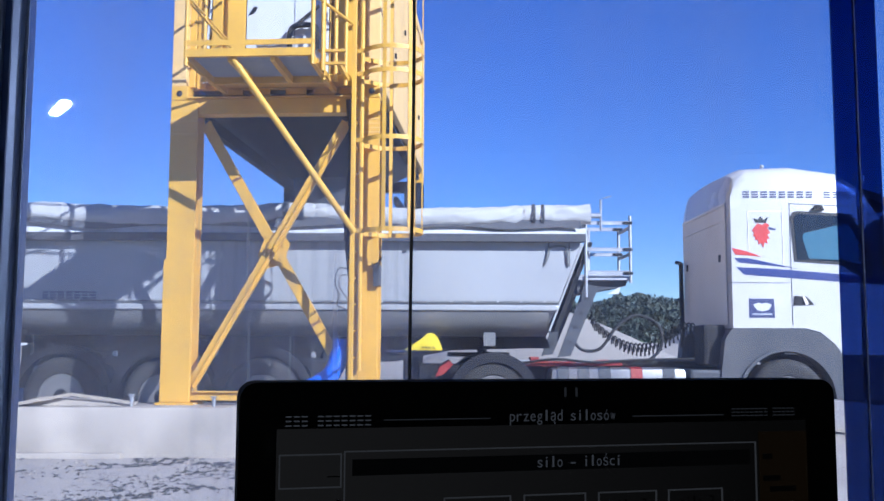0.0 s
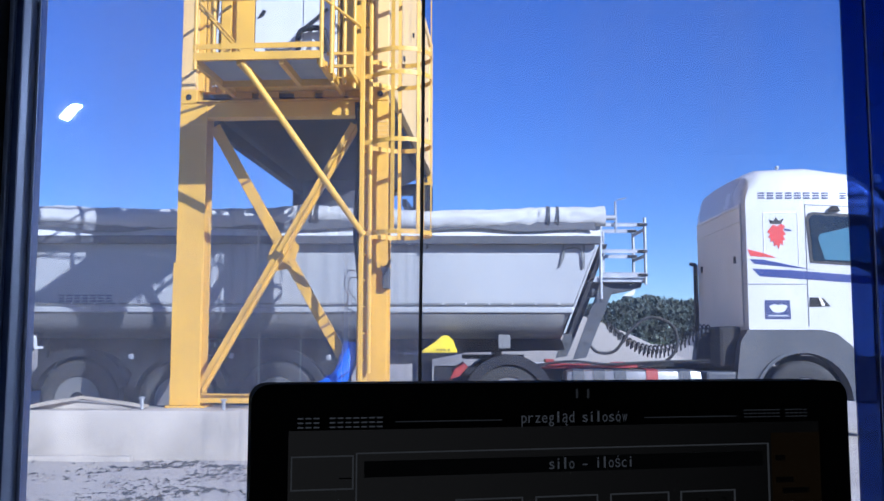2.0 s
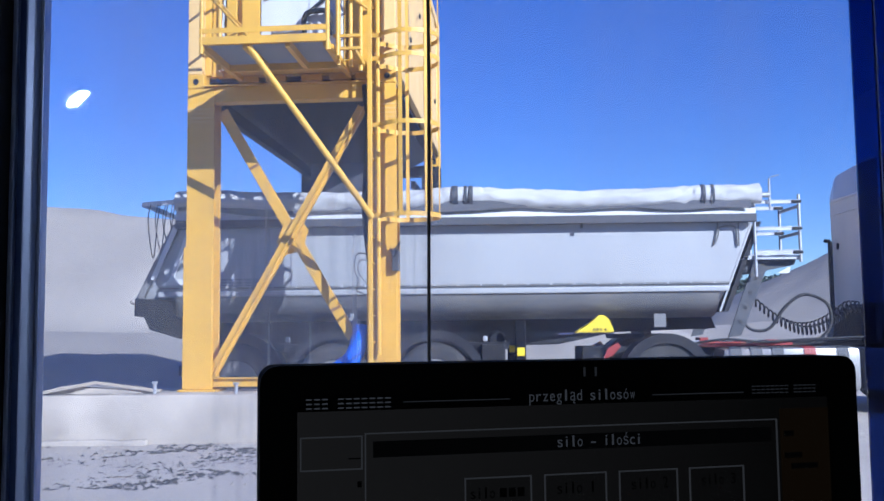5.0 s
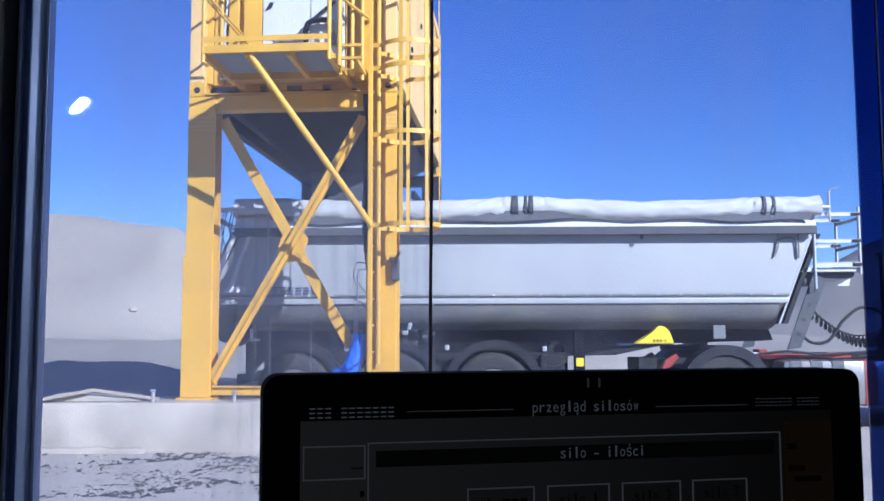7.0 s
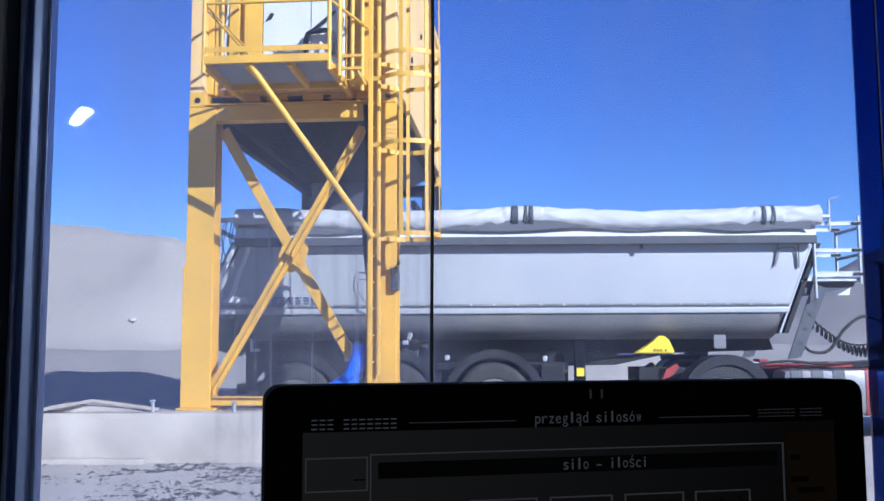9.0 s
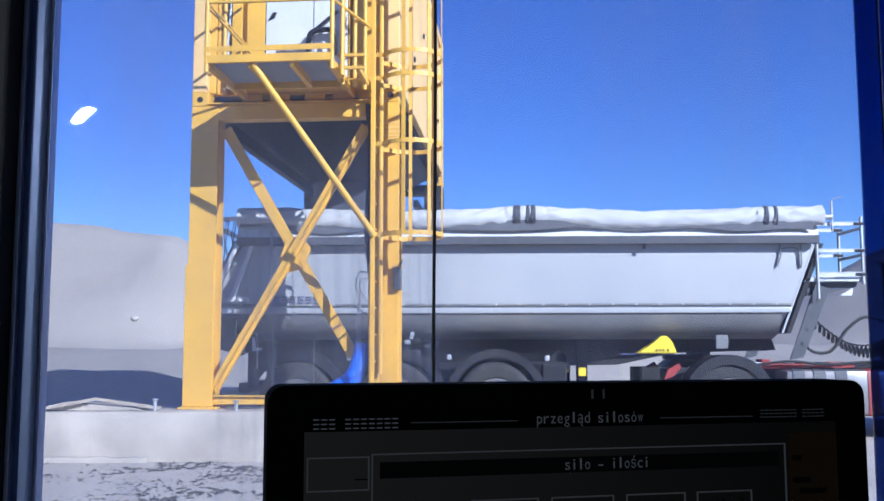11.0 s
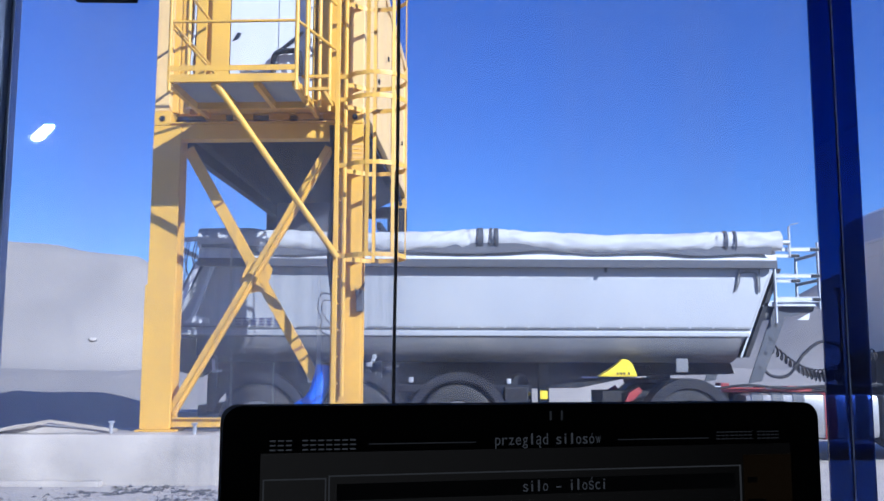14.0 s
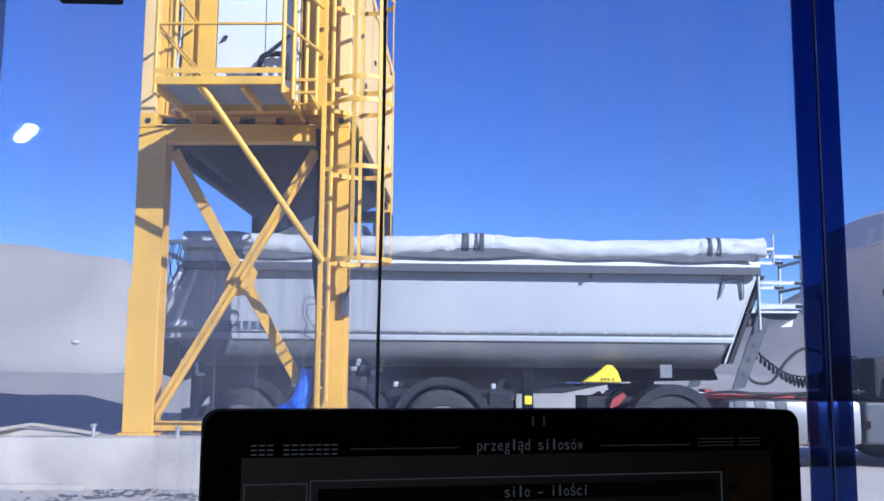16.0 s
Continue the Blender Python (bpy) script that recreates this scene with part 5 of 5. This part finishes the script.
    prism(bm, [(8.9, 2.1), (8.72, 2.95), (8.78, 2.98), (8.96, 2.1)], LY - 1.1, LY + 1.1)
    P("windscreen", bm, CABGLASS, "dark windscreen", False, cab)
    # lower skirt with the wheel arch
    for s in (-1, 1):
        outer = [(6.55, 0.72), (6.62, 1.3), (6.72, 1.445), (7.7, 1.445), (7.9, 1.39), (8.1, 1.235), (8.2, 1.09), (8.95, 1.09), (8.95, 0.45), (8.1, 0.5)]
        hole = arc(7.44, 0.52, 0.63, 0, 180, 18)
        bm = B()
        y0, y1 = sorted((LY + s * 0.95, LY + s * 1.215))
        prism(bm, [(6.55, 0.55)] + outer[:-2] + [(8.95, 0.5), (8.07, 0.52)] + hole[1:-1] + [(6.81, 0.52)], y0, y1)
        P("wheel_arch", bm, PLASTIC, "dark grey plastic wheel arch")
        bm = B()
        prism(bm, arc(7.44, 0.52, 0.67, 0, 180, 20) + arc(7.44, 0.52, 0.625, 180, 0, 20), *sorted((LY + s * 1.0, LY + s * 1.24)))
        P("arch_lip", bm, PLASTIC, "", True)
    bm = B()
    box(bm, 8.9, 9.05, LY - 1.2, LY + 1.2, 0.4, 1.15, 0.04)
    P("bumper", bm, CABWHITE, "white bumper")
    for y in (-0.95, 0.95):
        bm = B()
        box(bm, 9.04, 9.07, LY + y - 0.16, LY + y + 0.16, 0.68, 0.88, 0.01)
        P("headlight", bm, GALV, "clear headlight")
    return t


# ---- control room ----
def build_room():
    def S(name, bm, mt, label, smooth=False):
        return tagged(finish(name, bm, mt, smooth), label, name.split("_")[0], kind="structure")
    x0, x1, y0, z1 = -2.9, 2.4, -4.2, 2.55
    wx0, wx1, wz0, wz1 = -0.60, 1.72, 0.88, 1.82
    S("floor", box(B(), x0, x1, y0, 1.36, 0.035, 0.075), FLOORIN, "grey floor of the dim control room")
    S("ceiling", box(B(), x0 - 0.15, x1 + 0.15, y0 - 0.15, 1.36, z1, z1 + 0.12), WALLIN, "plain pale ceiling of the control room")
    S("wall_west", box(B(), x0 - 0.15, x0, y0, 1.36, 0.0, z1), WALLIN, "plain painted wall of the control room")
    S("wall_east", box(B(), x1, x1 + 0.15, y0, 1.36, 0.0, z1), WALLIN, "plain painted wall of the control room")
    S("wall_south", box(B(), x0 - 0.15, x1 + 0.15, y0 - 0.15, y0, 0.0, z1), WALLIN, "plain painted rear wall of the control room")
    bm = B()
    box(bm, x0, wx0, 1.18, 1.36, 0.075, z1)
    box(bm, wx1, x1, 1.18, 1.36, 0.075, z1)
    box(bm, wx0, wx1, 1.18, 1.36, 0.075, wz0)
    box(bm, wx0, wx1, 1.18, 1.36, wz1, z1)
    S("wall_north", bm, WALLIN, "window wall of the control room")
    # unseen outer wall, added to hold sky and ground light off the tower
    bm = B()
    for a, b, c, d in ((-9, wx0 - 0.16, 0.0, 3.0), (wx1 + 0.16, 10, 0.0, 3.0), (wx0 - 0.16, wx1 + 0.16, 0.0, wz0 - 0.1), (wx0 - 0.16, wx1 + 0.16, wz1 + 0.1, 3.0)):
        box(bm, a, b, 1.361, 1.44, c, d)
    box(bm, -9, 10, 1.2, 1.46, 3.0, 3.06)
    S("wall_outside", bm, TUBLOW, "unseen plain grey outer wall added to cut sky light")
    win = tagged(new("window_1"), "wide dusty window with dark blue metal profiles", "window", kind="structure")
    win.matrix_basis = pose(0, 1.2, wz0)

    def F(name, bm, mt, label="", smooth=False):
        return part(name, shift(bm, 0, 1.2, wz0), mt, win, label, smooth)
    # side profile: gasket, bright bead, dark groove, broad profile, glazing bead
    F("window_frame", box(B(), wx0 + 0.001, -0.5636, 1.16, 1.24, wz0, wz1, 0.004), GASKET)
    F("bead", box(B(), -0.5634, -0.5566, 1.195, 1.235, wz0, wz1, 0.002), FRAMELIGHT, "light grey-blue bead")
    F("groove", box(B(), -0.5565, -0.5436, 1.202, 1.235, wz0, wz1), FRAMEBLUE)
    F("profile", box(B(), -0.5435, -0.53, 1.19, 1.235, wz0, wz1, 0.0025), FRAMELIGHT, "grey-blue profile")
    F("glazing_bead", box(B(), -0.5299, -0.525, 1.2025, 1.2046, wz0, wz1), FRAMELIGHT, "grey-blue glazing bead")
    F("tinted_strip", box(B(), 0.509, 0.5385, 1.196, 1.2, 0.921, 1.789), STRIP, "dark blue tinted strip")
    F("mullion_joint", box(B(), 0.5385, 0.5398, 1.195, 1.201, 0.921, 1.789), FRAMELIGHT, "thin bright joint")
    F("tinted_strip", box(B(), 0.5398, 0.5665, 1.196, 1.2, 0.921, 1.789), STRIP, "dark blue tinted strip")
    F("head", box(B(), -0.521, wx1, 1.17, 1.235, 1.79, wz1 - 0.001, 0.004), FRAMEBLUE)
    F("sill", box(B(), -0.521, wx1, 1.1, 1.235, wz0 + 0.001, 0.92, 0.004), FRAMEBLUE)
    for a, b in ((-0.528, 0.5398), (0.5402, 1.7195)):
        g = F("pane", box(B(), a, b, 1.205, 1.211, 0.921, 1.789), PANE, "dusty clear glass pane with painted reflection haze")
        g.visible_shadow = False
    F("latch", box(B(), -0.445, -0.366, 1.166, 1.2, 1.672, 1.7895, 0.003), BLACKPL, "small dark latch")
    # ceiling lamp behind the desk
    lamp = thing("ceiling_light", -2.083, -2.768, z1, "bright rectangular white ceiling light panel", "ceiling light", rz=58)
    part("frame", box(B(), -0.21, 0.21, -0.075, 0.075, -0.05, -0.001, 0.006), WHITE, lamp)
    part("diffuser", box(B(), -0.18, 0.18, -0.028, 0.028, -0.056, -0.0505), LAMP, lamp, "glowing white diffuser")
    # desk, cable
    desk = thing("desk", 0, 0.75, 0.075, "plain brown laminate desk below the window", "desk")
    part("desktop", box(B(), -1.1, 1.5, -0.35, 0.38, 0.64, 0.67, 0.004), DESK, desk)
    for x, y in ((-1.05, -0.3), (1.4, -0.3), (-1.05, 0.3), (1.4, 0.3)):
        part("leg", box(B(), x, x + 0.05, y, y + 0.05, 0.001, 0.639, 0.004), GALV, desk)
    bm = B()
    tube(bm, bow([(-0.0285, 1.19, 1.73), (-0.0283, 1.195, 1.5), (-0.031, 1.195, 1.2), (-0.03, 1.17, 0.95), (-0.02, 1.1, 0.80), (0.1, 1.0, 0.757)]), 0.0022, 8)
    tagged(finish("hanging_cable", bm, CABLEBLK, True), "thin black cable hanging down before the window", "cable")


def text_mesh(body, size):
    cu = bpy.data.curves.new("lettering", "FONT")
    cu.body, cu.size, cu.align_x, cu.align_y = body, size, "LEFT", "BOTTOM_BASELINE"
    ob = bpy.data.objects.new("lettering", cu)
    scene.collection.objects.link(ob)
    dg = bpy.context.evaluated_depsgraph_get()
    me = bpy.data.meshes.new_from_object(ob.evaluated_get(dg))
    bpy.data.objects.remove(ob)
    return me


def build_monitor():
    mx, my, mz = -0.117, 0.59, 1.178
    W, H = 0.42, 0.34
    m = thing("computer_monitor", mx, my, mz, "black desktop monitor showing a dim silo overview screen", "monitor", rz=14)
    rad = 0.011
    outline = []
    for cx, cz, a0 in ((W - rad, -rad, 90), (W - rad, -H + rad, 0), (rad, -H + rad, -90), (rad, -rad, -180)):
        outline += arc(cx, cz, rad, a0, a0 - 90, 6)
    part("housing", prism(B(), outline, 0.004, 0.045), BEZEL, m, "matt black housing")
    bm = B()
    box(bm, 0.12, 0.3, 0.045, 0.07, -0.26, -0.08, 0.01)
    part("rear_cover", bm, BEZEL, m)
    bm = B()
    box(bm, 0.18, 0.24, 0.07, 0.09, -0.44 + 0.0, -0.12, 0.005)
    neck = part("stand_neck", bm, BEZEL, m)
    bm = B()
    box(bm, 0.1, 0.32, 0.02, 0.2, -0.432, -0.418, 0.005)
    part("stand_foot", bm, BEZEL, m)
    # what the screen shows
    def flat(name, u0, u1, v0, v1, mt, d=0.0, label=""):
        return part(name, box(B(), u0, u1, 0.0025 - d, 0.0038 - d, v0, v1), mt, screen or m, label)

    screen = None
    screen = flat("screen", 0.0229, 0.3947, -0.318, -0.0287, SCREEN, 0, "dim grey lit screen")
    flat("side_column", 0.3565, 0.3945, -0.318, -0.036, SCREENAMBER, 0.0008, "faint amber column")

    def outline_box(name, u0, u1, v0, v1, mt, w=0.0008):
        bm = B()
        y0, y1 = 0.0005, 0.0016
        box(bm, u0, u1, y0, y1, v1 - w, v1)
        box(bm, u0, u1, y0, y1, v0, v0 + w)
        box(bm, u0, u0 + w, y0, y1, v0 + w, v1 - w)
        box(bm, u1 - w, u1, y0, y1, v0 + w, v1 - w)
        part(name, bm, mt, screen)

    outline_box("button_frame", 0.0244, 0.0632, -0.0649, -0.044, SCREENLINE)
    outline_box("panel_frame", 0.0646, 0.3535, -0.31, -0.0426, SCREENLINE)
    flat("title_bar", 0.0700, 0.3487, -0.0580, -0.0480, SCREENBAR, 0.0012, "black title bar")
    for u0, u1 in ((0.1289, 0.1739), (0.1826, 0.226), (0.2348, 0.2773), (0.2858, 0.3268)):
        outline_box("button_frame", u0, u1, -0.106, -0.0733, SCREENLINE)
        flat("button_shade", u0 + 0.0012, u1 - 0.0012, -0.1048, -0.0745, SCREENDARK2, 0.0006)
    flat("dash", 0.0545, 0.0625, -0.0585, -0.0578, SCREENDARK, 0.001)
    for u0, u1, v in ((0.0901, 0.1607, -0.024), (0.2617, 0.33, -0.024)):
        flat("header_line", u0, u1, v - 0.0003, v + 0.0003, SCREENDIM, 0.0)
    for u0, u1, v in ((0.359, 0.366, -0.053), (0.359, 0.372, -0.068), (0.364, 0.384, -0.0755), (0.06, 0.0625, -0.074)):
        flat("faint_text_bar", u0, u1, v - 0.0018, v + 0.0018, SCREENDARK, 0.0018)

    def words(body, u0, u1, v, mt, name="text"):
        """Lettering in evenly spaced cells, as old text screens have it."""
        cell = (u1 - u0) / len(body)
        verts, faces = [], []
        for k, ch in enumerate(body):
            if ch == " ":
                continue
            me = text_mesh(ch, 0.0105)
            xs = [q.co.x for q in me.vertices]
            wide = max(xs) - min(xs)
            room = cell * (0.3 if ch in "li1" else 0.76)
            base = len(verts)
            for q in me.vertices:
                verts.append((u0 + cell * (k + 0.5) + ((q.co.x - min(xs)) / wide - 0.5) * room, -0.0002, v - 0.0027 + q.co.y))
            faces += [tuple(base + i for i in f.vertices) for f in me.polygons]
            bpy.data.meshes.remove(me)
        me = bpy.data.meshes.new(name)
        me.from_pydata(verts, [], faces)
        me.materials.append(mt)
        ob = new(name, me)
        ob.parent = screen
        tagged(ob, "lit screen lettering")

    words("przeglad silos\u00f3w".replace("glad", "gl\u0105d"), 0.1723, 0.2479, -0.0232, SCREENTEXT)
    words("silo - ilo\u015bci", 0.1912, 0.2515, -0.0532, SCREENTEXT)
    words("silo 1", 0.1903, 0.2179, -0.0832, SCREENDARK)
    words("silo 2", 0.2425, 0.2700, -0.0828, SCREENDARK)
    words("silo 3", 0.2935, 0.3200, -0.0824, SCREENDARK)
    words("silo", 0.1319, 0.1490, -0.0838, SCREENDARK)
    for k in range(3):
        flat("text_bar", 0.1525 + k * 0.006, 0.1570 + k * 0.006, -0.0865, -0.0808, SCREENDARK, 0.0012)

    def bars(u0, u1, v, h, n, mt, gaps=()):
        w = (u1 - u0) / n
        for k in range(n):
            if k in gaps:
                continue
            bm = B()
            for z in (-0.5, -0.08, 0.34):
                box(bm, u0 + k * w, u0 + (k + 0.7) * w, 0.0008, 0.0018, v + h * z, v + h * (z + 0.12))
            part("text_bar", bm, mt, screen)

    bars(0.0281, 0.0828, -0.0237, 0.0066, 11, SCREENTEXT, (3,))
    bars(0.3356, 0.386, -0.0222, 0.0055, 14, SCREENDIM, (8,))
    for k in (0.2125, 0.2205):
        part("camera_mark", box(B(), k, k + 0.0012, 0.0028, 0.0039, -0.0105, -0.0045), SCREENDIM, m)
    return m


def motions():
    for ob in (TRAILER, TRACTOR):
        walk(ob, [(t, pose(LX + s, LY, 0)) for t, s in MOVES])
    for ob, x, y, r in WHEELS:
        walk(ob, [(t, pose(x, y, r, 0, math.degrees(s / r), 0)) for t, s in MOVES])


build_ground()
build_heaps()
build_boulder()
build_distance()
build_plinth()
build_tower()
build_blue_hose()
TRAILER = build_trailer()
TRACTOR = build_tractor()
build_room()
build_monitor()
motions()
